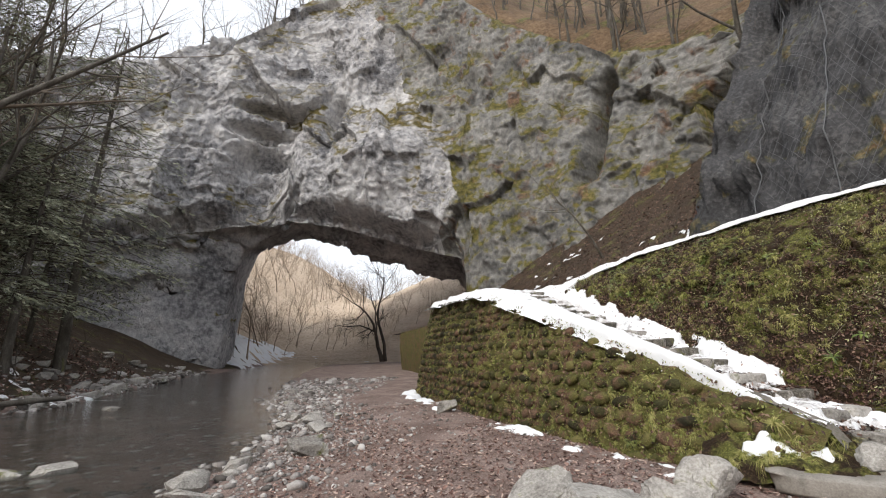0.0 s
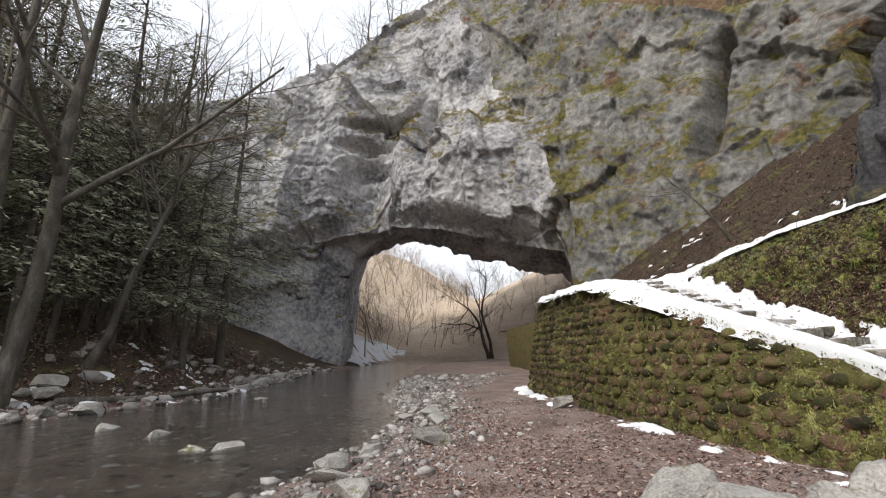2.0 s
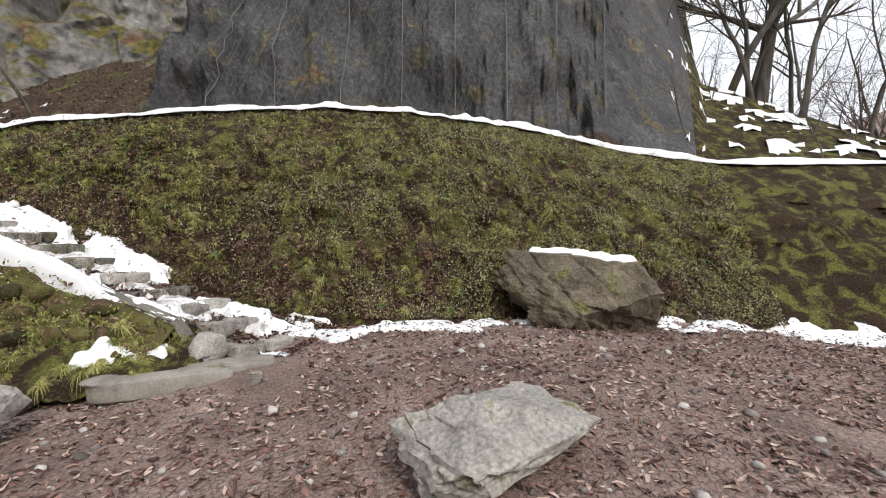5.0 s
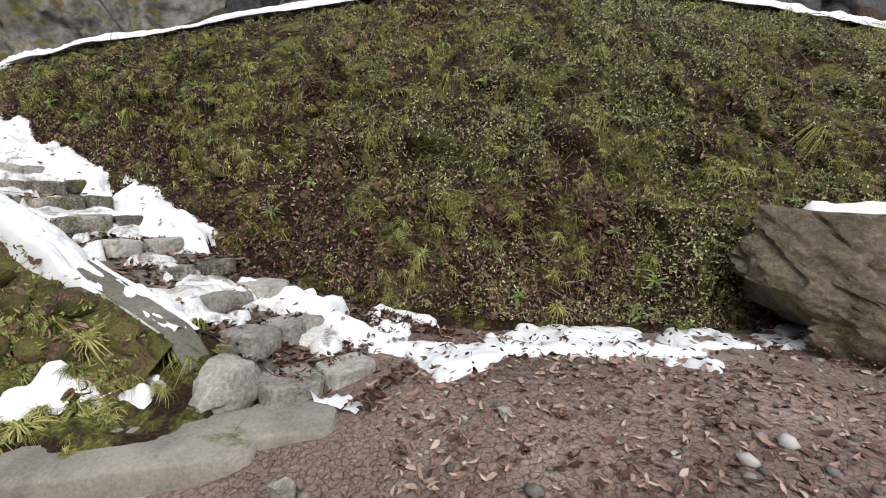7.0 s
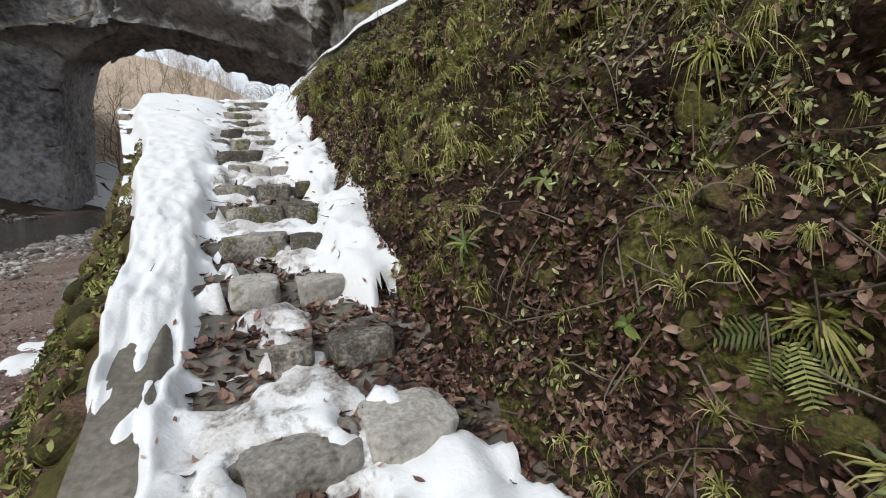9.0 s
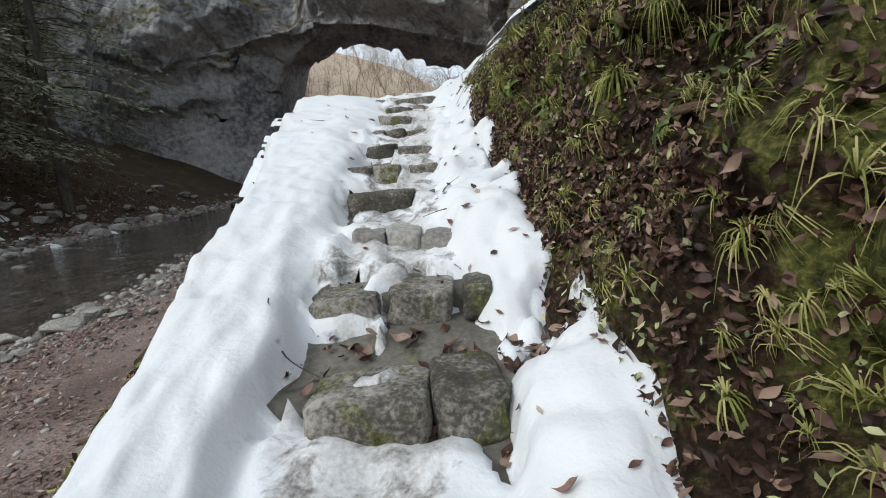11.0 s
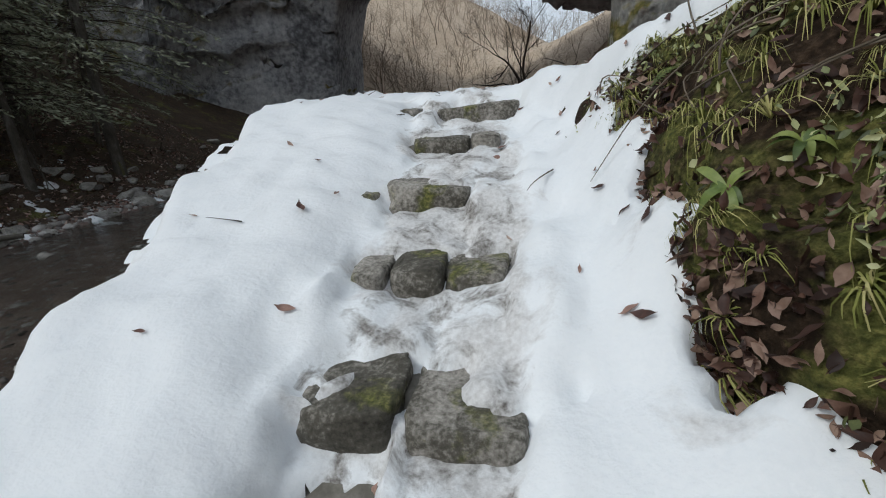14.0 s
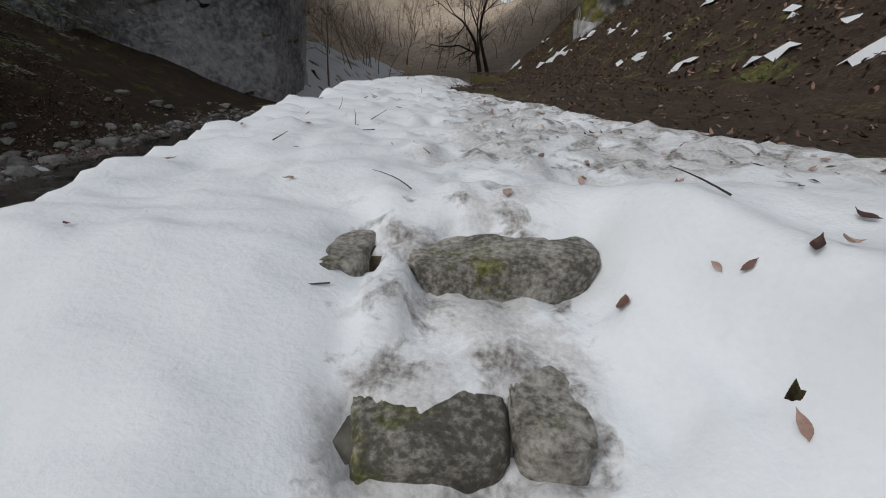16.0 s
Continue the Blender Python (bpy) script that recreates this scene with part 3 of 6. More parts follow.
av = axis((-5, -1, 0.05), (-1, 9, 0.0235), (9, 11, 0.05))
bv = np.concatenate([np.linspace(-0.06, 1, 62), 1 + np.array([.12, .25, .4, .6, .8, 1.0, 1.2, 1.4, 1.6, 1.75]), 1 + np.arange(1.9, 14, 0.17), 1 + np.arange(14, 60, 1.2)])
AV, BV = np.meshgrid(av, bv, indexing="ij")
BP = bank_point(AV, np.clip(BV, 0, None))
BP[..., 2] -= np.where(BV < 0, 0.3, 0)
r0 = lerp_curve(AV, BANK)
out2 = r0[..., 6:8] / np.linalg.norm(r0[..., 6:8], axis=-1, keepdims=True)
steepness = np.where(BV > 1, smooth(1, 2.2, r0[..., 8]) * smooth(1.2, 2.2, BV), smooth(0.5, 2, r0[..., 5] - r0[..., 2]) * np.sin(np.pi * np.clip(BV, 0.03, 0.97)))
amp = np.where(BV > 1, 0.75, 0.26)
push = amp * fbm(BP, 2.2, 5, seed=31) + np.where(BV > 1, 0.3, 0.20) * fbm(BP, 0.5, 4, seed=32) + np.where(BV > 1, 0.0, 0.22) * fbm(BP, 0.7, 4, ridged=True, seed=36) + np.where(BV > 1, 0.5, 0.0) * fbm(BP, 3.0, 3, ridged=True, seed=33)
push = push + np.where(BV > 1, 0.35, 0.0) * blocks(BP, 2.2, 3) + np.where(BV > 1, 0.16, 0.12) * blocks(BP, 0.45, 4)
BP[..., :2] -= (push * steepness)[..., None] * out2
BP[..., 2] += (1 - steepness) * (0.05 * fbm(BP, 0.4, 4, seed=34) + 0.35 * fbm(BP, 4.0, 3, seed=35) * smooth(1.3, 4, BV))
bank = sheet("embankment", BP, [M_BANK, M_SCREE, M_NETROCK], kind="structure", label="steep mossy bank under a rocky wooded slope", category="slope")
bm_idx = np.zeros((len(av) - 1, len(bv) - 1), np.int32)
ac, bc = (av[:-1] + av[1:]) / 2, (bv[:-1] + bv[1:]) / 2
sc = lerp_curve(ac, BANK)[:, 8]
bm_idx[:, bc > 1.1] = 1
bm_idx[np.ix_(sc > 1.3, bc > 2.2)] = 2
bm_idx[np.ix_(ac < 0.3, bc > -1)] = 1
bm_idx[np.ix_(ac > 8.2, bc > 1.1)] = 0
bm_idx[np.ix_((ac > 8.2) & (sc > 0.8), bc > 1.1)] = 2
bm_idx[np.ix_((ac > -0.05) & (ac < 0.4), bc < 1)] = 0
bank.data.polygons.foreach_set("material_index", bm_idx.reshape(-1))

# ---- the natural rock bridge ----
# plan line of its face: u, x, y
CLIFF = [(0, -95, -10), (1, -66, 14), (2, -50, 32), (3, -38, 41), (4, -28, 45), (5, -18, 47), (6, -8, 46), (7, 0, 43), (8, 6, 40), (9, 12, 36), (10, 19, 30), (11, 30, 20), (12, 46, 6)]
TOPLINE = [(0, 30), (1.5, 32), (2.4, 34), (3.36, 38.5), (4.06, 44.5), (4.7, 51), (5.1, 55), (5.6, 57), (6.2, 54), (7.2, 46), (8.2, 38), (9, 33), (9.4, 29), (10, 27), (12, 27)]
# front lip and far rim of the opening: u, z
LIP = [(2.9, -1), (2.95, 8), (3.2, 12.5), (3.76, 15.5), (4.16, 16.6), (4.92, 17.4), (5.5, 16.2), (6.28, 13.7), (7.08, 11.5), (7.3, 8.5), (7.4, -1)]
RIM = [(-27.9, -1), (-27.6, 4.2), (-27.2, 10.8), (-26.0, 14.5), (-23.4, 16.5), (-18.7, 17.8), (-14.5, 16.4), (-8.6, 13.9), (-2.8, 11.6), (1.3, 10.8), (2.5, 8.3), (2.8, -1)]
RIM_Y = 52.0


def resample(rows, n):
    p = np.array(rows, float)
    w = p * np.array([8.0, 1.0]) if abs(p[0, 0]) < 20 else p
    d = np.r_[0, np.cumsum(np.linalg.norm(np.diff(w, axis=0), axis=1))]
    t = np.linspace(0, d[-1], n)
    return np.stack([np.interp(t, d, p[:, 0]), np.interp(t, d, p[:, 1])], -1)


def cliff_xy(u):
    return lerp_curve(u, CLIFF)


def cliff_normal(u):
    d = cliff_xy(u + 0.05) - cliff_xy(u - 0.05)
    n = np.stack([d[..., 1], -d[..., 0]], -1)
    return n / np.linalg.norm(n, axis=-1, keepdims=True)


def crag(P):
    """How far the face stands out at a point."""
    warp = P + 1.5 * np.stack([fbm(P, 7, 2, seed=44), fbm(P, 7, 2, seed=45), fbm(P, 7, 2, seed=46)], -1)
    x, z = P[..., 0], P[..., 2]

    def lump(cx, cz, sx, sz):
        return np.exp(-((((x - cx) / sx) ** 2 + ((z - cz) / sz) ** 2) ** 2))

    form = 3.2 * lump(-8.5, 24, 6.5, 9) - 4.6 * lump(-22.5, 22.5, 3.4, 4.6) + 1.8 * lump(-17, 25, 1.8, 7) - 3.0 * lump(-14.2, 31, 1.6, 3.2) - 2.6 * lump(-23, 29, 3.2, 0.9) - 2.2 * lump(-22.5, 32, 2.8, 0.7)
    form = form - 4.0 * np.exp(-(((x - 13.2 - 0.12 * (z - 20)) / 0.6) ** 2)) * smooth(15.5, 17, z) * smooth(29, 26, z)
    form = form + (2.6 * blocks(warp * np.array([1, 1, 0.7]), 9.0, 1) + 0.85 * blocks(warp * np.array([1, 1, 0.6]), 3.4, 2) + 0.20 * blocks(P, 1.2, 5)) * np.interp(x, [-40, -15, -5], [1.0, 1.0, 0.7])
    return form + 1.6 * fbm(P, 14, 3, seed=41) + 0.8 * fbm(warp * np.array([1, 1, 0.5]), 5.0, 4, ridged=True, seed=42) + 0.38 * fbm(P, 0.9, 3, ridged=True, seed=43)


# the face is a fan of lines from the lip out to the top and the sides
NV = 210
lip_u = np.array(LIP)


def lip_z(u):
    return np.where((u > LIP[0][0]) & (u < LIP[-1][0]), np.interp(u, lip_u[:, 0], lip_u[:, 1]), -1.0)


# crowd the columns over the opening
uu = axis((0, 2.6, 0.05), (2.6, 10, 0.016), (10, 12, 0.05))
base = lip_z(uu)
top = lerp_curve(uu, TOPLINE)[:, 0]
fz = np.linspace(0, 1, NV) ** 1.15
U, Fz = np.meshgrid(uu, fz, indexing="ij")
Z = base[:, None] + (top - base)[:, None] * Fz
CP = np.concatenate([cliff_xy(U), Z[..., None]], -1)
nrm = cliff_normal(U)
relief = crag(CP)
lean = -0.16 * np.clip(Z - 16, 0, 60) + 0.10 * np.clip(16 - Z, 0, 16)
lean = lean - 3.0 * smooth(3.0, 0.0, Z - base[:, None]) * ((uu > 2.8) & (uu < 7.5))[:, None]
CP[..., :2] += ((relief + lean) * smooth(1.02, 0.97, Fz))[..., None] * nrm + (lean * smooth(0.97, 1.02, Fz))[..., None] * nrm
cliff = sheet("cliff", CP, [M_LIME, M_MOSSCLIFF], kind="structure", label="grey limestone cliff pierced by a natural arch", category="cliff")

cc = (CP[:-1, :-1] + CP[1:, 1:]) / 2
moss_part = cc[..., 0] + 5 * fbm(cc, 6, 3, seed=47) > 1.5 - 0.35 * np.clip(cc[..., 2] - 18, 0, 30)
moss_part &= cc[..., 0] > -12
cliff.data.polygons.foreach_set("material_index", moss_part.astype(np.int32).reshape(-1))

# vault of the arch from lip to far rim
lp, rm = resample(LIP, 150), resample(RIM, 150)
lipP = np.concatenate([cliff_xy(lp[:, 0]), lp[:, 1:2]], -1)
lean_l = 0.10 * np.clip(16 - lp[:, 1], 0, 16) - 3.0 - 0.16 * np.clip(lp[:, 1] - 16, 0, 60)
lipP[:, :2] += ((crag(lipP) + lean_l))[:, None] * cliff_normal(lp[:, 0])
rimP = np.stack([rm[:, 0], np.full(150, RIM_Y), rm[:, 1]], -1)
backP = rimP * np.array([1.12, 1, 1.05]) + np.array([0, 10, 0.5])
vs = np.linspace(0, 1, 40)
vault = []
for v in vs:
    w = min(v / 0.6, 1.0)
    row = lipP + (rimP - lipP) * w if v <= 0.6 else rimP + (backP - rimP) * ((v - 0.6) / 0.4)
    row = row.copy()
    row[:, 2] += 0.9 * math.sin(math.pi * w) * (lp[:, 1] > 3)
    k = smooth(0, 0.12, np.array(v))
    row += (k * 0.8 * fbm(row, 5, 4, seed=51) + k * 0.3 * fbm(row, 1.4, 4, ridged=True, seed=52) + k * 0.8 * blocks(row, 3.0, 6) + k * 0.3 * blocks(row, 1.1, 7))[:, None] * np.array([0.3, 0.1, 1.0])
    vault.append(row)
sheet("arch_vault", np.array(vault), M_LIME, kind="structure", label="dark hollowed underside of the limestone arch", category="cliff")

# wooded ground above and behind the bridge
hu = np.linspace(0, 12, 120)
hd = np.r_[np.linspace(2.6, 12, 10), np.linspace(15, 120, 18)]
HU, HD = np.meshgrid(hu, hd, indexing="ij")
hxy = cliff_xy(HU) + (-cliff_normal(HU)) * (HD + 0.16 * np.clip(lerp_curve(HU, TOPLINE)[..., 0] - 16, 0, 60))[..., None]
hz = lerp_curve(HU, TOPLINE)[..., 0] + np.interp(HU, [0, 4, 5.5, 7, 12], [0.1, 0.12, 0.5, 0.95, 0.95]) * np.clip(HD, 0, 45) * smooth(-1, 4, HD) - 0.3
HP = np.concatenate([hxy, hz[..., None]], -1)
HP[..., 2] += 1.2 * fbm(HP, 6, 3, seed=61) * smooth(0.5, 5, HD)
HP[..., 2] -= 5.5 * smooth(5.5, 2.6, HD)
hill_top = sheet("hill_top", HP, M_HILL, kind="structure", label="brown wooded ground on top of the bridge", category="hillside")


# ---- scattering ----
def pick_on(P, n, r, mask=None):
    """Random points and normals on a sheet, even by area. mask: weight per grid cell."""
    A, B, C, D = P[:-1, :-1], P[1:, :-1], P[1:, 1:], P[:-1, 1:]
    N = np.cross(B - A, D - A)
    w = np.linalg.norm(N, axis=-1)
    if mask is not None:
        w = w * mask
    w = w.reshape(-1)
    c = r.choice(len(w), n, p=w / w.sum())
    i, j = c // (P.shape[1] - 1), c % (P.shape[1] - 1)
    f, g = r.random((n, 1)), r.random((n, 1))
    pos = A[i, j] * (1 - f) * (1 - g) + B[i, j] * f * (1 - g) + C[i, j] * f * g + D[i, j] * (1 - f) * g
    nn = N[i, j]
    nn = nn / (np.linalg.norm(nn, axis=-1, keepdims=True) + 1e-9)
    return pos, nn


def cells(G):
    return (G[:-1, :-1] + G[1:, 1:]) / 2


def leaf_base(length, width, curl, seed):
    """A dead leaf: a pointed blade of six facets, folded along its rib and curled."""
    r = np.random.default_rng(seed)
    t = np.array([0, 0.28, 0.66, 1.0])
    w = np.array([0.05, 0.85, 0.80, 0.03]) * width / 2
    x = (t - 0.5) * length
    z = curl * length * (4 * (t - 0.5) ** 2) * 0.25
    mid = np.stack([x, r.uniform(-0.08, 0.08, 4) * width, z], -1)
    lft = mid + np.stack([0 * t, w * r.uniform(0.7, 1.1, 4), 0.35 * w * (1 + curl)], -1)
    rgt = mid + np.stack([0 * t, -w * r.uniform(0.7, 1.1, 4), 0.25 * w * (1 + curl)], -1)
    v = np.concatenate([lft, mid, rgt])
    f = [[i, i + 4, i + 5, i + 1] for i in range(3)] + [[i + 4, i + 8, i + 9, i + 5] for i in range(3)]
    return v, np.array(f)


LEAVES = [leaf_base(1.0, 0.42, 0.5, 1), leaf_base(1.0, 0.5, -0.4, 2), leaf_base(1.0, 0.36, 0.9, 3), leaf_base(0.8, 0.55, 0.2, 4), leaf_base(1.0, 0.3, 1.3, 5), leaf_base(0.9, 0.45, -0.8, 6)]


def oval_leaf(width, curl, seed):
    """A dead leaf seen close: an oval blade with a drawn-out tip and stalk, folded along its rib."""
    r = np.random.default_rng(seed)
    t = np.linspace(0, 1, 9)
    w = width / 2 * np.array([0.03, 0.35, 0.78, 0.98, 1.0, 0.86, 0.58, 0.24, 0.02])
    mid = np.stack([t - 0.5, 0.08 * width * np.sin(t * 5 + seed), curl * (t - 0.5) ** 2 + 0.03 * np.sin(t * 9 + seed)], -1)
    edge = r.uniform(0.9, 1.08, (2, 9))
    lft = mid + np.stack([0 * t, w * edge[0], (0.3 + 0.3 * curl) * w], -1)
    rgt = mid + np.stack([0 * t, -w * edge[1], (0.2 + 0.4 * curl) * w], -1)
    f = [[i, i + 9, i + 10, i + 1] for i in range(8)] + [[i + 9, i + 18, i + 19, i + 10] for i in range(8)]
    return np.concatenate([lft, mid, rgt]), np.array(f)


FINE_LEAVES = [oval_leaf(0.42, 0.5, 1), oval_leaf(0.5, -0.3, 2), oval_leaf(0.36, 0.8, 3), oval_leaf(0.3, 0.3, 4), oval_leaf(0.46, 1.0, 5)]


def litter(name, pos, nrm, r, size, lift, mat, tip=0.5, shapes=LEAVES, **tags):
    n = len(pos)
    nn = nrm + r.normal(0, tip, (n, 3))
    rot = frame_to(nn, r.uniform(0, 6.283, n))
    s = r.uniform(*size, n)
    v, f = scatter_mesh(shapes, pos + nrm * lift, r.integers(0, len(shapes), n), rot, s)
    return mesh_ob(name, v, f, mat, kind="stuff", **tags)


def snow_shape(name, P, thick, parent=None, **tags):
    """A snow sheet: rises by thick above the surface, and dips under it where thick is negative."""
    Q = P.copy()
    Q[..., 2] += thick
    keep = thick > -0.10
    return sheet(name, Q, M_SNOW, keep=keep, parent=parent, **tags)


# ---- stone steps ----
step_meshes = []
for k in range(9):
    v, f = ICO[4]
    v = np.sign(v) * np.abs(v) ** 0.38
    v = v / np.abs(v).max(0) * 0.5
    v = v * (1 + 0.07 * blocks(v + k, 0.38, k)[:, None] + 0.08 * fbm(v + k, 0.5, 4)[:, None])
    v[:, 2] = np.where(v[:, 2] > 0.40, 0.40 + 0.3 * (v[:, 2] - 0.40), v[:, 2])
    step_meshes.append((v, f))
steps = tagged(new("stone_steps"), "rough flat stone steps set in earth and snow", "steps")
steps.location = (*O_S, 0.4)
sr = np.random.default_rng(5)
# each row of stones: from, to (across the flight), and how much of the front stands clear of the snow
ROWS = [
    [(-0.62, -0.24, 0.14), (-0.25, 0.13, 0.15)],
    [(-0.42, -0.11, 0.13), (-0.10, 0.11, 0.12), (0.12, 0.44, 0.13)],
    [(-0.26, 0.18, 0.12), (0.20, 0.58, 0.11)],
    [(-0.12, 0.09, 0.11), (0.16, 0.50, 0.10)],
    [(-0.31, -0.03, 0.12), (0.08, 0.36, 0.11)],
    [(-0.37, 0.08, 0.12), (0.10, 0.36, 0.11)],
    [(-0.33, 0.10, 0.12), (0.11, 0.38, 0.12)],
    [(-0.46, -0.13, 0.11), (-0.08, 0.24, 0.12), (0.29, 0.43, 0.10)],
    [(-0.34, -0.14, 0.06), (-0.13, 0.09, 0.12), (0.10, 0.36, 0.11)],
    [(-0.46, 0.04, 0.14), (0.05, 0.20, 0.03)],
    [(-0.57, -0.35, 0.06), (-0.33, -0.09, 0.15), (-0.01, 0.24, 0.11)],
    [(-0.46, -0.15, 0.13), (-0.12, 0.22, 0.11)],
    [(-0.45, -0.30, 0.09), (-0.29, -0.07, 0.10), (-0.06, 0.19, 0.08)],
    [(-0.66, -0.46, 0.07), (-0.43, 0.01, 0.11)],
    [(-0.39, -0.02, 0.07), (0.0, 0.19, 0.03)],
    [(-0.70, -0.42, 0.06), (-0.27, 0.33, 0.10)],
]


def row_front(k, n):
    """Where the front of a row of stones lies along the flight; the lowest row runs askew."""
    return k * STEP_RUN + (0.02 - 0.5 * (n + 0.25) if k == 0 else 0.06 if k == 14 else 0.0)


for k, row in enumerate(ROWS):
    z0 = 0.515 + k * STEP_RISE + (0.015 if k == 15 else 0)
    for a, b, clear_h in row:
        w, mid = b - a, (a + b) / 2
        h, d = sr.uniform(0.19, 0.23), sr.uniform(0.30, 0.40)
        mv, mf = step_meshes[sr.integers(0, 9)]
        P = mv * np.array([w * 1.03, d, h])
        P[:, 2] += 0.018 * fbm(P + k, 0.12, 3, seed=k)
        ang = sr.uniform(-0.10, 0.10) - (0.46 if k == 0 else 0.0)
        c2 = st_xy(row_front(k, mid) + d / 2 - 0.01 + sr.uniform(-0.025, 0.025), mid)
        ux = N_S * math.cos(ang) + D_S * math.sin(ang)
        uy = -N_S * math.sin(ang) + D_S * math.cos(ang)
        zc = z0 - 0.42 * h + sr.uniform(-0.02, 0.015)
        Q = np.concatenate([c2 + P[:, :1] * ux + P[:, 1:2] * uy, (zc + P[:, 2] + P[:, 0] * sr.uniform(-0.08, 0.08))[:, None]], -1)
        ob = mesh_ob("step_stone", Q - np.array(steps.location), mf, M_STONE if k in (0, 1, 2, 4, 8) else M_STEP, parent=steps)

# ---- snow on stairs and landing ----
ss, ns = axis((-0.4, 9.6, 0.035), (9.6, 17.5, 0.08)), axis((-1.62, 1.25, 0.035), (1.25, 4.4, 0.09))
SS, NS = np.meshgrid(ss, ns, indexing="ij")
q3 = xyz(SS, NS, 0 * SS)
e1 = fbm(q3, 0.5, 4, seed=71)
e2 = fbm(q3, 0.22, 3, seed=72)
e3 = fbm(q3, 1.1, 2, seed=73)
low = smooth(1.7, 3.2, SS)
Nw = NS + 0.16 * e1 + 0.05 * e2
left = smooth(-0.42, -0.78, Nw) * (0.085 * low + (1 - low) * (-0.05 + 0.20 * e1 - 0.08 * smooth(0.6, -0.3, SS)))
leftcut = smooth(-0.42, -0.66, Nw)
nb = np.interp(SS, [2.5, 5.5], [0.34, 0.22])
right_w = smooth(0, 0.16, Nw - nb) * smooth(1.12, 0.95, Nw + 0.40 * (1 - low)) * smooth(9.9, 9.4, SS)
right_t = 0.03 + 0.07 * smooth(1.2, 5.5, SS) - 0.09 * smooth(2.6, 1.2, SS) + 0.17 * e1 * (1 - smooth(4, 6.5, SS)) + 0.05 * e1 + 0.03 * e2
# trodden snow on the treads: it climbs from each stone to the foot of the next, and leaves the fronts clear
FRONT = np.zeros((STEPS + 1,) + NS.shape)
for k, row in enumerate(ROWS):
    for a, b, clear_h in row:
        FRONT[k] = np.maximum(FRONT[k], clear_h * smooth(a - 0.05, a + 0.02, NS + 0.06 * e2) * smooth(b + 0.05, b - 0.02, NS + 0.06 * e2))
kk = np.clip(np.floor((SS - 0.05) / STEP_RUN), -1, STEPS - 1).astype(int)
ph = (SS - 0.05) / STEP_RUN - kk
gi, gj = np.indices(SS.shape)
next_front = np.maximum(FRONT[kk + 1, gi, gj], 0.13 * smooth(4.6, 3.6, SS))
this_front = np.where(kk >= 0, FRONT[np.maximum(kk, 0), gi, gj], 0)
tread_z = 0.53 + kk * STEP_RISE + (STEP_RISE - next_front) * smooth(0.10, 0.85, ph) - 0.07 * (this_front > 0.02) * smooth(0.30, 0.12, ph + 0.5 * e2)
tread_z = tread_z + 0.05 * e1 + 0.05 * e2 + 0.035 * fbm(q3, 0.09, 3, seed=77)
cover = 1.0 * e1 + 0.5 * e3 + 0.35 * e2 + np.interp(SS, [0, 1, 2.5, 4, 5, 6.2, 9], [-0.30, -0.12, 0.02, -0.02, 0.03, 0.16, 0.9])
base_c = stair_z(SS, NS)
ramp = st_ramp(SS) + 0.022 * fbm(q3, 0.11, 3, seed=75) + 0.02 * fbm(q3, 0.3, 3, ridged=True, seed=76)
z_mid = tread_z - 0.015 - 0.13 * smooth(0.06, -0.08, cover)
z_left = ramp + 0.03 + left + (0.04 * e1 + 0.03 * e2) * low
z_right = ramp + right_t + 0.02 * e2 + smooth(0.42, 0.82, NS + 0.1 * e1) * np.interp(SS, [3.5, 4.8, 6.2, 7.2, 8.2, 9], [0.03, 0.06, 0.10, 0.30, 0.32, 0.1])
zs = z_mid * (1 - leftcut) * (1 - right_w) + z_left * leftcut + z_right * right_w * (1 - leftcut)
land = smooth(9.3, 9.9, SS)
edge = np.interp(SS, [9, 10.2, 12, 14, 16, 18], [3.4, 3.0, 1.6, 0.6, -0.2, -1.2])
z_land = ramp + 0.10 + 0.05 * e3 + 0.055 * e1 + 0.04 * e2 + 0.055 * fbm(q3, 0.14, 3, seed=74) - 0.22 * smooth(-0.6, 0.5, NS + 0.5 * e3 + 0.4 * e1 - edge) + 0.03 * smooth(-0.6, -1.1, NS)
zs = zs * (1 - land) + z_land * land
n_brow = 0.68 + 0.41 * (8.72 - SS)
z_brow = 3.60 + 0.26 * np.clip(8.72 - SS, 0, 3)
over = smooth(-0.16, 0.10, NS + 0.05 * e1 - n_brow + 0.03) * smooth(6.4, 6.8, SS) * smooth(9.9, 9.2, SS)
zb = z_brow + 0.20 + 0.06 * e1 + 0.03 * e2 - 0.30 * smooth(0.8, 1.5, NS + 0.4 * e3 - n_brow) * smooth(8.9, 8.2, SS)
zs = zs * (1 - over) + zb * over
zs = zs - 0.30 * smooth(-1.30, -1.48, NS + 0.12 * e1 + 0.03 * e2) 
side = smooth(0.74, 0.90, NS - 0.50 * e1 - 0.2 * e2 + 0.10 * smooth(5, 2.5, SS) + 0.10 * smooth(6.0, 6.6, SS) * smooth(7.9, 7.3, SS) - 0.22 * smooth(7.9, 8.35, SS)) * (1 - land)
zs = zs - 0.25 * side * (1 - over)
shift = (1.0 * smooth(15.2, 18, SS) + 2.4 * smooth(16, 21, SS)) * smooth(4.5, -1.35, NS)
SXY = st_xy(SS, to_edge(SS, NS) + shift)
ground_here = np.where(NS < -1.3, ramp - 0.10, base_c)
keep_s = (zs > ground_here - 0.09) & ((over > 0.4) | (NS < 1.18) | (SS > 9.2))
SNOWP = np.concatenate([SXY, zs[..., None]], -1)
keep_s &= (SS > 0.98) | (NS > -0.5)
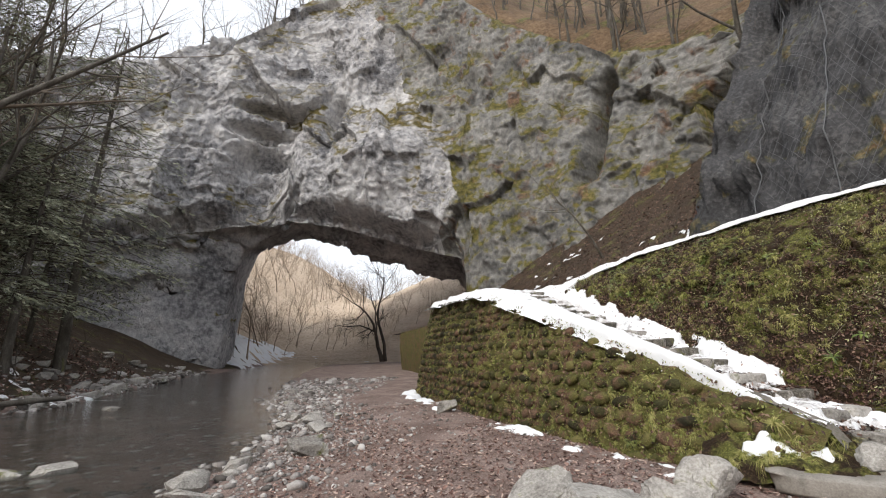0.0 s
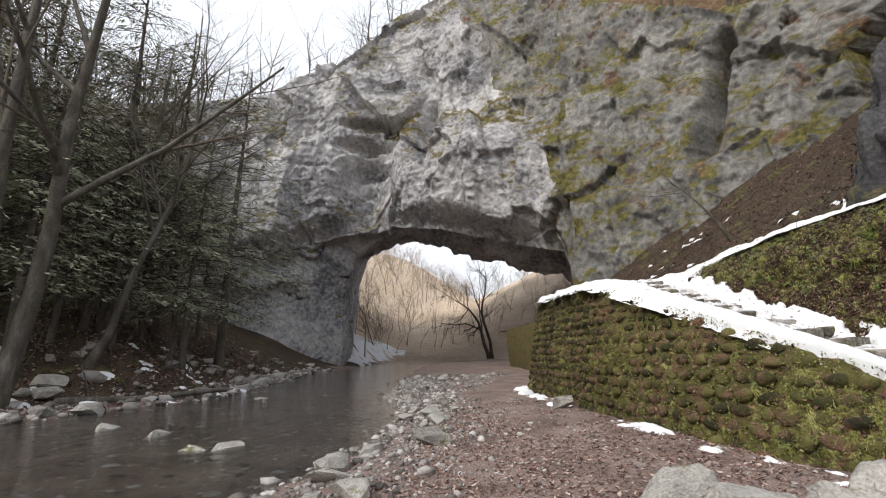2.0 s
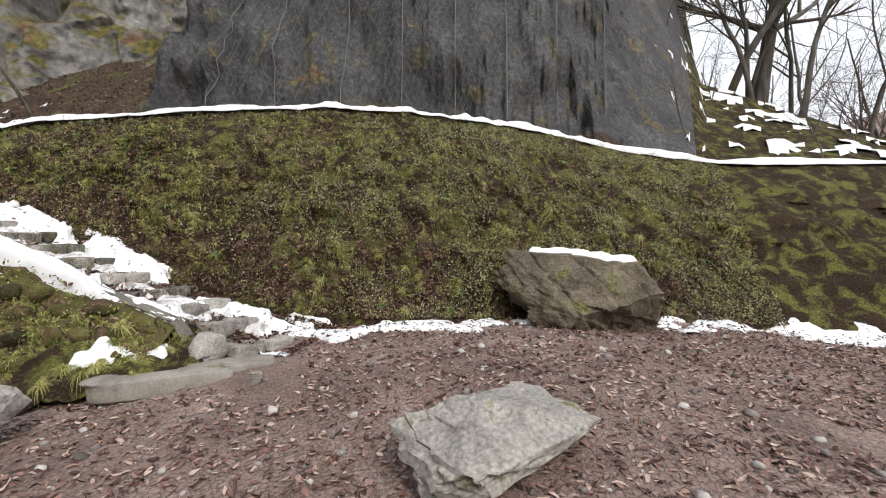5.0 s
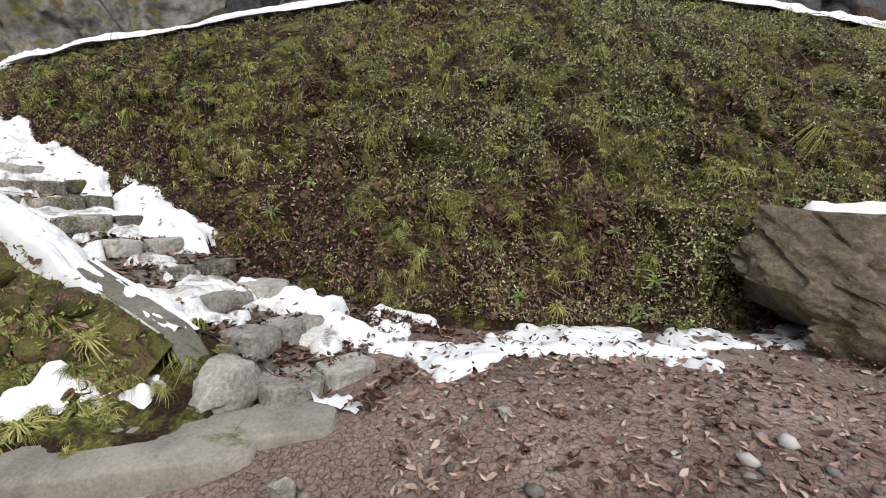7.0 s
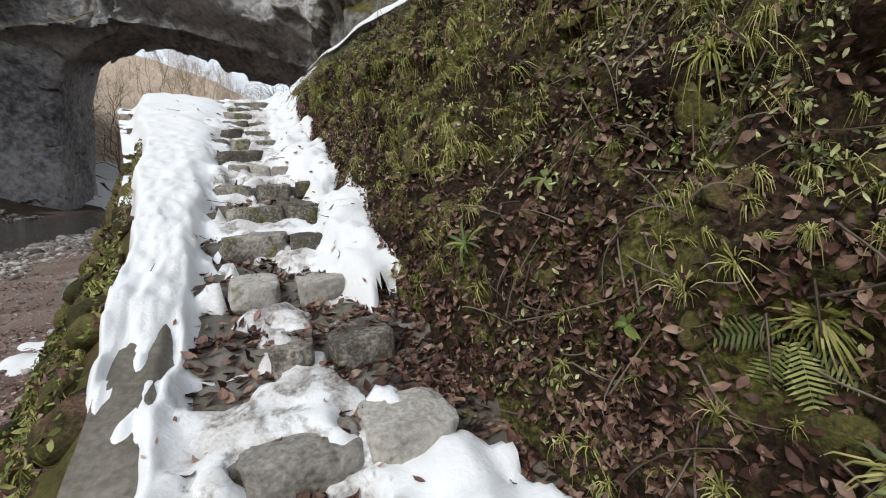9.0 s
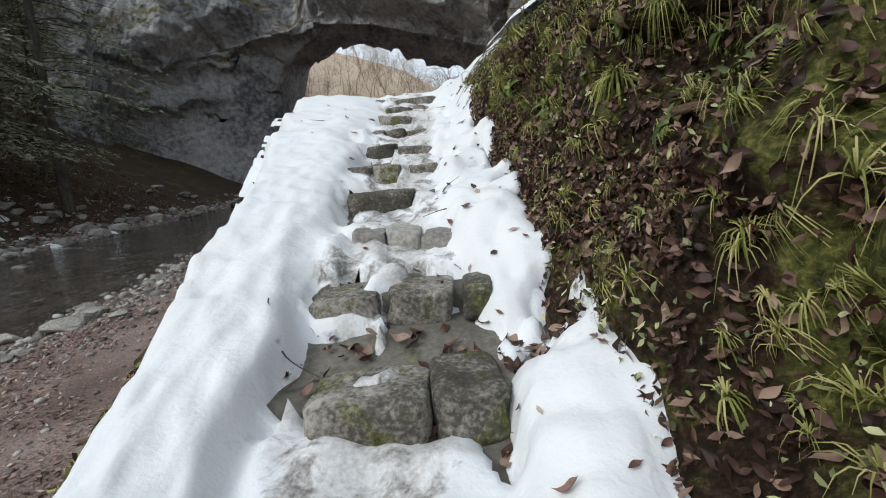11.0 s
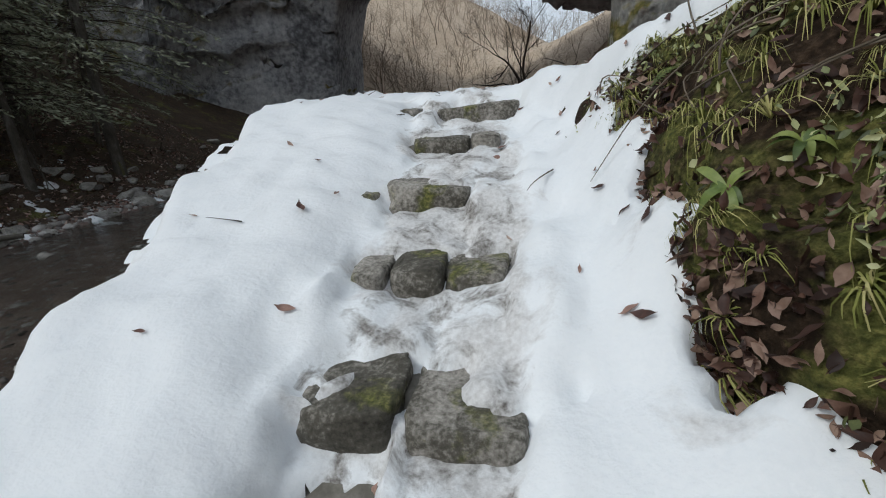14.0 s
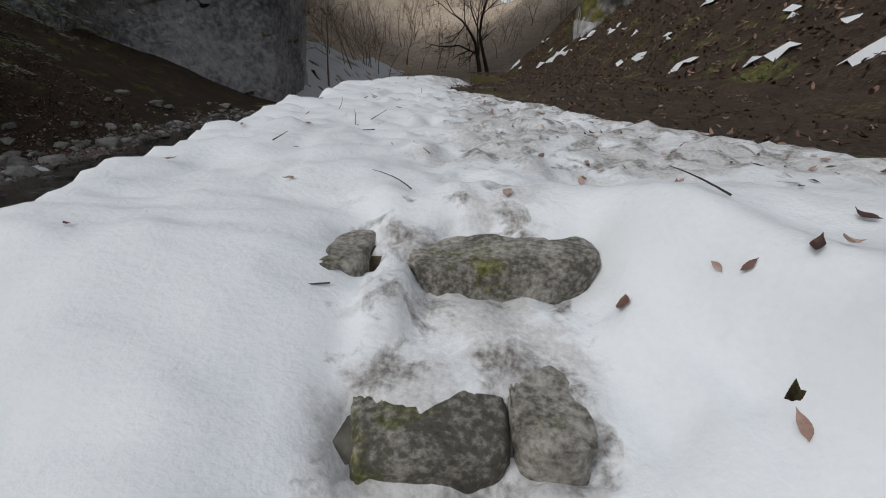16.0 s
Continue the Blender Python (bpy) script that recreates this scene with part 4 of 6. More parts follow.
stair_snow = sheet("stair_snow", SNOWP, M_SNOW, keep=keep_s, kind="stuff", label="thick melting snow over the stairs and landing", category="snow")

spc = np.zeros(len(stair_snow.data.vertices) * 3)
stair_snow.data.vertices.foreach_get("co", spc)
spc = spc.reshape(-1, 3)
s_c, n_c = (spc[:, :2] - O_S) @ D_S, (spc[:, :2] - O_S) @ N_S
n_c = n_c + 0.12 * fbm(spc, 0.3, 3, seed=78)
worn = smooth(-0.58, -0.32, n_c) * smooth(0.36, 0.16, n_c) * smooth(9.9, 9.3, s_c) + 0.95 * smooth(9.5, 10.3, s_c) * smooth(-0.9, 0.3, n_c)
layer = stair_snow.data.attributes.new("trodden", "FLOAT", "POINT")
layer.data.foreach_set("value", worn.astype(np.float32))


# ---- snow ridge on the brow of the embankment ----
ra = np.arange(0.7, 11, 0.012)
brow = lerp_curve(ra, BANK)[:, 3:6]
bo = lerp_curve(ra, BANK)[:, 6:8]
bo = bo / np.linalg.norm(bo, axis=1, keepdims=True)
th = np.linspace(0, math.pi, 13)
TH, RA = np.meshgrid(th, ra)
bump_n = fbm(xyz(RA * 3.0, TH * 0.3, 0 * RA), 0.6, 4, seed=81)
wide = 0.24 + 0.10 * fbm(xyz(RA * 2.0, 0 * RA, 0 * RA), 1.0, 3, seed=82) + 0.22 * smooth(2.0, 0.9, RA)
tall = (0.17 + 0.10 * fbm(xyz(RA * 2.0, 0 * RA, 0 * RA + 9), 0.8, 3, seed=83)) + 0.05 * fbm(xyz(RA * 2.0, 0 * RA, 0 * RA + 3), 0.25, 3, seed=84)
off = -np.cos(TH) * wide + 0.05 * bump_n + 0.05 + 0.22 * smooth(2.0, 0.9, RA)
RP = np.concatenate([brow[:, None, :2] + off[..., None] * bo[:, None, :], (brow[:, 2:3] - 0.05 + np.sin(TH) * tall + 0.05 * bump_n)[..., None]], -1)
sheet("brow_snow", RP, M_SNOW, kind="stuff", label="ridge of snow along the brow of the bank", category="snow")

# ---- snow at the foot of the embankment and of the terrace wall ----
fa, fo = np.arange(3.9, 9.5, 0.012), np.arange(-1.3, 0.6, 0.04)
FA, FO = np.meshgrid(fa, fo, indexing="ij")
fr = lerp_curve(FA, BANK)
fout = fr[..., 6:8] / np.linalg.norm(fr[..., 6:8], axis=-1, keepdims=True)
fxy = fr[..., 0:2] + FO[..., None] * fout
fzz = np.maximum(ground_z(fxy[..., 0], fxy[..., 1]), fr[..., 2] + np.clip(FO, -0.3, 1) * 0.9 - 0.05)
fp = np.concatenate([fxy, fzz[..., None]], -1)
tt = 0.085 + 0.62 * fbm(fp, 0.42, 4, seed=91) + 0.10 * fbm(fp, 1.5, 2, seed=92) - 0.40 * smooth(0.34, 0.66, np.abs(FO + 0.28 + 0.25 * fbm(fp, 1.3, 2, seed=93) + 0.5 * smooth(5.0, 4.6, FA) * smooth(4.3, 4.6, FA))) + 0.05 * smooth(6.6, 5.8, FA)
snow_shape("foot_snow", fp, np.where(tt > 0.04, 0.04 + 0.20 * (tt - 0.04), tt), kind="stuff", label="patchy snow at the foot of the bank, strewn with leaves", category="snow")
wa, wo = np.arange(0.4, 16, 0.05), np.arange(-1.0, 0.15, 0.05)
WA, WO = np.meshgrid(wa, wo, indexing="ij")
wxy = st_xy(WA, foot_n(WA) + WO)
wp = np.concatenate([wxy, ground_z(wxy[..., 0], wxy[..., 1])[..., None]], -1)
tt = -0.04 + 0.30 * fbm(wp, 0.9, 3, seed=95) + 0.12 * fbm(wp, 0.35, 3, seed=96) - 0.25 * smooth(0.2, 0.5, np.abs(WO + 0.4)) + 0.06 * smooth(11, 15, WA)
snow_shape("wall_foot_snow", wp, np.clip(tt, -0.3, 0.12), kind="stuff", label="small snow patches along the terrace wall", category="snow")

# ---- snow lying on the slopes ----
far_b = (bv > 1.5) & (bv < 30)
SB = BP[:, far_b]
SAv, SBv = AV[:, far_b], BV[:, far_b]
tt = -0.36 + 1.1 * fbm(SB * np.array([1, 1, 2.0]), 0.6, 4, seed=97) + 0.35 * smooth(8.6, 9.4, SAv) + 0.16 * smooth(-0.2, -1, SAv) * smooth(6, 2, SBv)
tt = np.where((SAv > 1.2) & (SAv < 8.4), -1, tt)
snow_shape("slope_snow", SB, np.clip(tt, -0.3, 0.12), kind="stuff", label="thin remnants of snow on the leafy slope", category="snow")
qx, qy = np.meshgrid(np.arange(-62, -16, 0.45), np.arange(57, 135, 0.45), indexing="ij")
qp = xyz(qx, qy, ground_z(qx, qy))
tt = 0.24 - 0.5 * smooth(9, 16, shore(qy, LEFT_SHORE) - qx) + 0.7 * fbm(qp, 1.6, 4, seed=98) - 0.6 * smooth(-1, 2.5, qx - shore(qy, LEFT_SHORE))
snow_shape("far_bank_snow", qp, np.clip(tt, -0.3, 0.25), kind="stuff", label="snow among the stones of the far bank", category="snow")
qx, qy = np.meshgrid(np.arange(-24, -15, 0.14), np.arange(4, 24, 0.14), indexing="ij")
qp = xyz(qx, qy, ground_z(qx, qy))
tt = -0.20 + 0.6 * fbm(qp, 0.9, 4, seed=99)
snow_shape("left_bank_snow", qp, np.clip(tt, -0.3, 0.10), kind="stuff", label="scraps of snow on the wooded bank", category="snow")


# ---- rocks ----
def hull_rock(seed, size, points=16, fine=4):
    """A broken stone with flat faces and sharp arrises, and cracks sunk along its bedding."""
    r = np.random.default_rng(seed)
    bm = bmesh.new()
    for _ in range(points):
        q = r.normal(size=3)
        q = np.sign(q) * np.abs(q / np.linalg.norm(q)) ** 0.75
        bm.verts.new(q * r.uniform(0.8, 1.05))
    res = bmesh.ops.convex_hull(bm, input=bm.verts)
    bmesh.ops.delete(bm, geom=list({g for g in res["geom_interior"] + res["geom_unused"] if isinstance(g, bmesh.types.BMVert)}), context="VERTS")
    bmesh.ops.triangulate(bm, faces=bm.faces)
    for _ in range(fine):
        bmesh.ops.subdivide_edges(bm, edges=bm.edges, cuts=1, use_grid_fill=True)
    bmesh.ops.triangulate(bm, faces=bm.faces)
    bm.verts.ensure_lookup_table()
    v = np.array([p.co[:] for p in bm.verts])
    f = np.array([[q.index for q in p.verts] for p in bm.faces])
    bm.free()
    warp = v + 0.18 * np.stack([fbm(v + seed, 0.8, 2, seed=1), fbm(v + seed, 0.8, 2, seed=2), fbm(v + seed, 0.8, 2, seed=3)], -1)
    bed = r.normal(size=3)
    bed /= np.linalg.norm(bed)
    step = (warp @ bed) * 2.6
    seam = np.exp(-(((step % 1.0) - 0.5) / 0.05) ** 2)
    v = v * (1 + 0.07 * blocks(v + seed, 0.55, seed % 9)[:, None] + 0.03 * blocks(v, 0.2, 3)[:, None] + 0.05 * fbm(v + seed, 0.5, 4)[:, None] - 0.05 * seam[:, None])
    return v * np.array(size), f


def rock(name, x, y, size, seed, turn, label, mat=M_STONE, sink=0.12, group="", sub=4, rough=0.35, facets=7, tip=0.0):
    if rough < 0.3:
        v, f = rock_shape(4, size, seed, rough=rough, facets=facets)
    else:
        v, f = hull_rock(seed, size, 16, 4 if sub > 3 else 2)
    ob = mesh_ob(name, v, f, mat, label=label, category="rock", group=group)
    ob.data.set_sharp_from_angle(angle=radians(38))
    z = float(ground_z(np.array(x), np.array(y)))
    ob.matrix_world = pose(x, y, z - v[:, 2].min() - sink * size[2] * 2, 0, tip, turn)
    return ob


rock("rock", 1.05, 5.0, (0.50, 0.36, 0.34), 12, 20, "jagged pale limestone rock on the leafy gravel", tip=10)
rock("rock", 1.50, 4.20, (0.72, 0.40, 0.42), 23, 55, "cracked pale limestone rock lying among dead leaves")
rock("rock", 2.18, 4.10, (0.70, 0.34, 0.36), 37, 52, "slanted pale limestone rock with sharp edges", tip=18)
rock("rock", 1.15, 3.45, (0.62, 0.36, 0.24), 41, 45, "low pale rock patched with green moss")
rock("rock", 2.95, 5.05, (0.36, 0.30, 0.27), 55, 10, "rounded grey rock near the end of the wall", rough=0.2)
rock("rock", 4.50, 1.30, (0.82, 0.55, 0.30), 63, -35, "broad flat cracked limestone rock on the leafy ground", sub=5)
rock("rock", 0.0, 12.5, (0.40, 0.28, 0.24), 71, 0, "tan rock in a patch of snow by the wall")
rock("rock", 4.88, 5.08, (0.23, 0.20, 0.21), 75, 0, "rounded stone at the side of the lowest step", rough=0.15)
rock("rock", 4.60, 5.42, (0.20, 0.15, 0.20), 77, 0, "mossy stone wedged beside the lowest step", rough=0.15)
rock("rock", 4.72, 4.02, (0.07, 0.06, 0.09), 79, 0, "small white stone among dead leaves")
rock("rock", 5.85, 3.55, (0.05, 0.05, 0.035), 81, 0, "small white stone among dead leaves")
for k in range(26):
    yy = sr.uniform(3.5, 22)
    xx = float(shore(np.array(yy), RIGHT_SHORE)) + sr.uniform(-0.5, 1.2)
    sz = sr.uniform(0.12, 0.34)
    rock("rock", xx, yy, (sz * 1.3, sz, sz * 0.6), 400 + k, sr.uniform(0, 360), "pale rock at the edge of the stream", group="rocks along the stream", sub=3, sink=0.2)
for k in range(34):
    yy = sr.uniform(4, 40)
    xx = float(shore(np.array(yy), LEFT_SHORE)) + sr.uniform(-1.2, 0.5)
    sz = sr.uniform(0.2, 0.55)
    rock("rock", xx, yy, (sz * 1.3, sz, sz * 0.6), 500 + k, sr.uniform(0, 360), "grey rock on the far bank of the stream", group="rocks on the far bank", sub=3, sink=0.2)
for k in range(46):
    yy = sr.uniform(6, 44)
    xx = float(shore(np.array(yy), LEFT_SHORE)) - sr.uniform(0.3, 7)
    sz = sr.uniform(0.15, 0.6) ** 1.2
    rock("rock", xx, yy, (sz * 1.3, sz, sz * 0.7), 700 + k, sr.uniform(0, 360), "grey stone lying on the leafy wooded bank", group="stones on the wooded bank", sub=3, sink=0.2)
for k in range(6):
    rock("rock", -6.5 - sr.uniform(0, 7), sr.uniform(7, 20), (0.40, 0.32, 0.30), 600 + k, sr.uniform(0, 360), "wet stone standing out of the stream", group="stones in the stream", sub=3, sink=0.08)

# big boulder against the bank
v, f = hull_rock(94, (1.0, 1.0, 1.0), 18, 5)
v = v / np.abs(v).max(0)
v[:, 2] = np.maximum(v[:, 2], -0.85)
v = v * np.array([1.35, 0.85, 0.84])
v[:, 2] -= 0.36 * v[:, 0]
v = v * (1 + 0.04 * fbm(v, 0.25, 4, ridged=True)[:, None])
boulder = mesh_ob("boulder", v, f, M_BOULDER, label="large dark mossy boulder topped with snow at the bank", category="boulder")
boulder.data.set_sharp_from_angle(angle=radians(40))
boulder.matrix_world = pose(9.05, 1.65, 0.92, 0, 0, -72)
bt = np.linspace(-1.1, 1.0, 60)
bw = np.linspace(-0.32, 0.30, 12)
BT, BW = np.meshgrid(bt, bw, indexing="ij")
bz = np.zeros_like(BT)
near_v = v[v[:, 2] > -0.2]
for i in range(BT.shape[0]):
    for j in range(BT.shape[1]):
        d = np.hypot(near_v[:, 0] - BT[i, j], near_v[:, 1] - BW[i, j])
        bz[i, j] = near_v[d < 0.12, 2].max() if (d < 0.12).any() else -0.3
bsn = xyz(BT, BW, bz)
cap = sheet("boulder_snow", bsn + np.array([0, 0, 1.0]) * np.clip(0.09 + 0.08 * fbm(bsn, 0.3, 3, seed=7) - 0.45 * smooth(0.12, 0.30, np.abs(BW + 0.06 * np.sin(BT * 3))) - 0.3 * smooth(0.75, 1.0, np.abs(BT)), -0.2, 0.16)[..., None], M_SNOW, keep=bz > -0.25, kind="stuff", label="cap of snow along the top of the boulder", category="snow")
cap.matrix_world = boulder.matrix_world

# low concrete kerb by the foot of the stairs
v, f = rock_shape(4, (0.5, 0.5, 0.5), 97, rough=0.12, facets=3)
v = np.sign(v) * np.abs(v) ** 0.22
v = v / np.abs(v).max(0) * np.array([0.68, 0.30, 0.115]) * (1 + 0.04 * fbm(v, 0.4, 3)[:, None])
kerb = mesh_ob("concrete_slab", v, f, M_PALECONCRETE, label="weathered pale concrete slab with moss and snow on it", category="slab")
kerb.matrix_world = pose(4.34, 4.99, 0.27, 0, 0, -35.3)
v = v * np.array([0.42, 0.75, 0.7]) * (1 + 0.05 * fbm(v + 7, 0.3, 3)[:, None])
pad = mesh_ob("concrete_pad", v, f, M_PALECONCRETE, label="worn concrete pad sunk in leaves below the lowest step", category="slab")
pad.matrix_world = pose(5.06, 4.58, gz(5.06, 4.58) - 0.03, 0, 0, -40)
hx, hy = np.meshgrid(np.linspace(-1.35, 0.70, 80), np.linspace(-0.14, 0.95, 50), indexing="ij")
hp = xyz(hx, hy, 0.09 + 0.36 * smooth(-0.1, 0.85, hy) - 0.55 * smooth(0.35, 0.68, hx + 0.25 * hy) - 0.25 * smooth(-0.9, -1.35, hx) - 0.12 * smooth(-0.02, -0.14, hy))
hp[..., 2] += 0.16 * fbm(hp, 0.3, 4, seed=3)
LEDGE = pose(4.34, 4.99, 0.25, 0, 0, -35.3)
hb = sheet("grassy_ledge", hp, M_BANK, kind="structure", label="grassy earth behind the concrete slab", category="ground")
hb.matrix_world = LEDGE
tt = 0.02 + 0.30 * fbm(hp, 0.4, 3, seed=6) - 0.2 * smooth(0.07, 0.20, np.abs(hy - 0.34 + 0.10 * np.sin(hx * 4))) - 0.8 * smooth(-0.05, 0.2, hx) - 0.8 * smooth(-0.85, -1.05, hx)
hs = snow_shape("slab_snow", hp, np.clip(tt + 0.02, -0.2, 0.10), kind="stuff", label="strip of snow on the grassy slab", category="snow")
hs.matrix_world = LEDGE
lm = np.array(LEDGE)
LEDGEP = hp @ lm[:3, :3].T + lm[:3, 3]

# ---- gravel and pebbles ----
PEB = [rock_shape(1, (1, 0.8, 0.55), 700 + k, rough=0.2, facets=5) for k in range(6)]
n = 5200
py = rng.uniform(2.5, 26, n) ** 1.0
px = shore(py, RIGHT_SHORE) + rng.normal(0.5, 0.9, n)
pz = ground_z(px, py)
ps = rng.lognormal(math.log(0.032), 0.55, n)
v, f = scatter_mesh(PEB, xyz(px, py, pz + 0.2 * ps), rng.integers(0, 6, n), rot_random(n, rng, 0.4), ps)
mesh_ob("shore_pebbles", v, f, M_PEBBLE, kind="stuff", label="pale pebbles along the water's edge", category="pebbles")
n = 5000
px, py = rng.uniform(-3, 10, n), rng.uniform(-3, 16, n)
ok = (px - O_S[0]) * N_S[0] + (py - O_S[1]) * N_S[1] < -1.5 + 0.0 * px
ok |= py < 4.3
px, py = px[ok], py[ok]
n = len(px)
ps = rng.lognormal(math.log(0.022), 0.55, n)
v, f = scatter_mesh(PEB, xyz(px, py, ground_z(px, py) + 0.15 * ps), rng.integers(0, 6, n), rot_random(n, rng, 0.4), ps)
mesh_ob("gravel", v, f, M_PEBBLE, kind="stuff", label="scattered small stones on the leafy ground", category="gravel")
n = 2600
py = rng.uniform(3, 45, n)
px = shore(py, LEFT_SHORE) + rng.normal(-0.8, 1.3, n)
ps = rng.lognormal(math.log(0.08), 0.6, n)
v, f = scatter_mesh(PEB, xyz(px, py, ground_z(px, py) + 0.2 * ps), rng.integers(0, 6, n), rot_random(n, rng, 0.4), ps)
mesh_ob("far_shore_stones", v, f, M_PEBBLE, kind="stuff", label="pale stones along the far waterline", category="pebbles")
n = 4000
py, px = rng.uniform(4, 30, n), rng.uniform(-16, -3.5, n)
ps = rng.lognormal(math.log(0.07), 0.5, n)
v, f = scatter_mesh(PEB, xyz(px, py, ground_z(px, py) + 0.1 * ps), rng.integers(0, 6, n), rot_random(n, rng, 0.3), ps)
mesh_ob("bed_stones", v, f, M_PEBBLE, kind="stuff", label="brown stones on the bed of the stream", category="pebbles")

# ---- dead leaves ----
n = 52000
px, py = rng.uniform(-3.2, 11.5, n), -3 + 17 * rng.random(n) ** 1.3
wall_side = (px - O_S[0]) * N_S[0] + (py - O_S[1]) * N_S[1]
along = (px - O_S[0]) * D_S[0] + (py - O_S[1]) * D_S[1]
ok = (wall_side < foot_n(along) + 0.1) | (along < -0.2)
ok &= px > shore(py, RIGHT_SHORE) + 0.8
ok &= fbm(xyz(px, py, 0 * px), 1.6, 3, seed=13) > -0.35
px, py = px[ok], py[ok]
up = np.tile(np.array([[0, 0, 1.0]]), (len(px), 1))
litter("leaf_litter", xyz(px, py, ground_z(px, py)), up, rng, (0.04, 0.10), 0.012, M_LEAF, tip=0.3, label="brown fallen leaves over the gravel", category="leaves")
near = ((AV > 0.2) & (AV < 9) & (BV >= 0) & (BV <= 1.0))
mk = cells(near.astype(float)) > 0.9
foot_bias = mk * (0.35 + 1.6 * smooth(0.4, 0.0, cells(BV))) * (0.25 + smooth(-0.1, 0.25, cells(fbm(BP, 0.7, 3, seed=18)))) * (1 - 0.5 * smooth(4, 6, cells(AV)) * smooth(0.1, 0.3, cells(BV)))
pos, nn = pick_on(BP, 42000, rng, foot_bias)
nn = np.where((nn @ np.array([-0.7, -0.4, 0.6]))[:, None] < 0, -nn, nn)
litter("bank_litter", pos, nn, rng, (0.025, 0.075), 0.025, M_WETLEAF, tip=0.8, shapes=FINE_LEAVES, label="dead leaves caught on the bank", category="leaves")
pos, nn = pick_on(BP, 44000, rng, mk * smooth(-0.25, 0.2, cells(fbm(BP, 0.6, 3, seed=17))) * (0.35 + 1.4 * smooth(3.0, 5.0, cells(AV)) + 1.0 * (cells(AV) < 1.4)))
nn = np.where((nn @ np.array([-0.7, -0.4, 0.6]))[:, None] < 0, -nn, nn)
litter("creeper", pos, nn, rng, (0.018, 0.048), 0.04, M_CREEPER, tip=0.7, label="small green creeper leaves over the bank", category="creeper")
mt = (cells((SV < 16).astype(float)) > 0.9)
pos, nn = pick_on(TP, 15000, rng, mt)
nn = np.where((nn @ np.array([-0.9, -0.3, 0.3]))[:, None] < 0, -nn, nn)
litter("wall_creeper", pos, nn, rng, (0.02, 0.06), 0.08, M_GREEN, tip=0.7, label="green leaves and moss tips on the wall", category="creeper")
pos, nn = pick_on(TP, 4000, rng, mt)
nn = np.where((nn @ np.array([-0.9, -0.3, 0.3]))[:, None] < 0, -nn, nn)
litter("wall_litter", pos, nn, rng, (0.05, 0.10), 0.07, M_WETLEAF, tip=0.6, label="dead leaves lodged in the mossy wall", category="leaves")
ok = keep_s & (SS > -0.2) & (NS < 2.5) & (NS > -1.3)
wgt = np.where(ok, 0.25 + 1.4 * smooth(0.0, 0.5, NS) + 1.5 * smooth(2.5, 0.5, SS), 0)
pos, nn = pick_on(SNOWP, 420, rng, cells(wgt) * (cells(ok.astype(float)) > 0.9))
nn = np.where(nn[:, 2:3] < 0, -nn, nn)
litter("leaves_on_snow", pos, nn, rng, (0.03, 0.085), 0.008, M_LEAF, tip=0.15, shapes=FINE_LEAVES, label="single dead leaves lying on the snow", category="leaves")
pos, nn = pick_on(fp, 1300, rng)
litter("leaves_on_foot_snow", pos + np.array([0, 0, 1.0]) * np.clip(0.06, 0, 1), np.tile([[0, 0, 1.0]], (1300, 1)), rng, (0.035, 0.085), 0.03, M_WETLEAF, tip=0.4, shapes=FINE_LEAVES, label="dead leaves scattered on snow below the bank", category="leaves")
wq = np.where((NS > -0.5) & (NS < 1.1) & (SS < 5.5), smooth(5.5, 1.0, SS) * (1 + 1.5 * smooth(0.3, 0.7, NS)), 0)
PTOP = np.concatenate([st_xy(SS, NS), base_c[..., None]], -1)
pos, nn = pick_on(PTOP, 5600, rng, cells(wq))
litter("leaves_on_steps", pos, np.tile([[0, 0, 1.0]], (5600, 1)), rng, (0.05, 0.11), 0.02, M_WETLEAF, tip=0.4, shapes=FINE_LEAVES, label="wet dead leaves heaped between the lowest steps", category="leaves")
PATHP = np.concatenate([PX, PZ[..., None]], -1)
pos, nn = pick_on(PATHP, 5000, rng, cells(((S2 > 9.5) & (S2 < 30) & keep2).astype(float)) > 0.9)
litter("path_litter", pos, np.tile([[0, 0, 1.0]], (5000, 1)), rng, (0.05, 0.11), 0.015, M_WETLEAF, tip=0.4, label="wet dead leaves on the path", category="leaves")
sc_w = cells(((AV < 1.2) & (BV > 1.2) & (BV < 14)).astype(float)) > 0.9
pos, nn = pick_on(BP, 16000, rng, sc_w)
n = 9000
ly = rng.uniform(2, 34, n)
lx = shore(ly, LEFT_SHORE) - rng.uniform(0.6, 12, n)
litter("far_bank_litter", xyz(lx, ly, ground_z(lx, ly)), np.tile([[0, 0, 1.0]], (n, 1)), rng, (0.1, 0.28), 0.03, M_LEAF, tip=0.5, label="dead leaves on the wooded bank", category="leaves")
litter("slope_litter", pos, np.where(nn[:, 2:3] < 0, -nn, nn), rng, (0.08, 0.2), 0.03, M_WETLEAF, tip=0.5, label="dead leaves over the wooded slope", category="leaves")


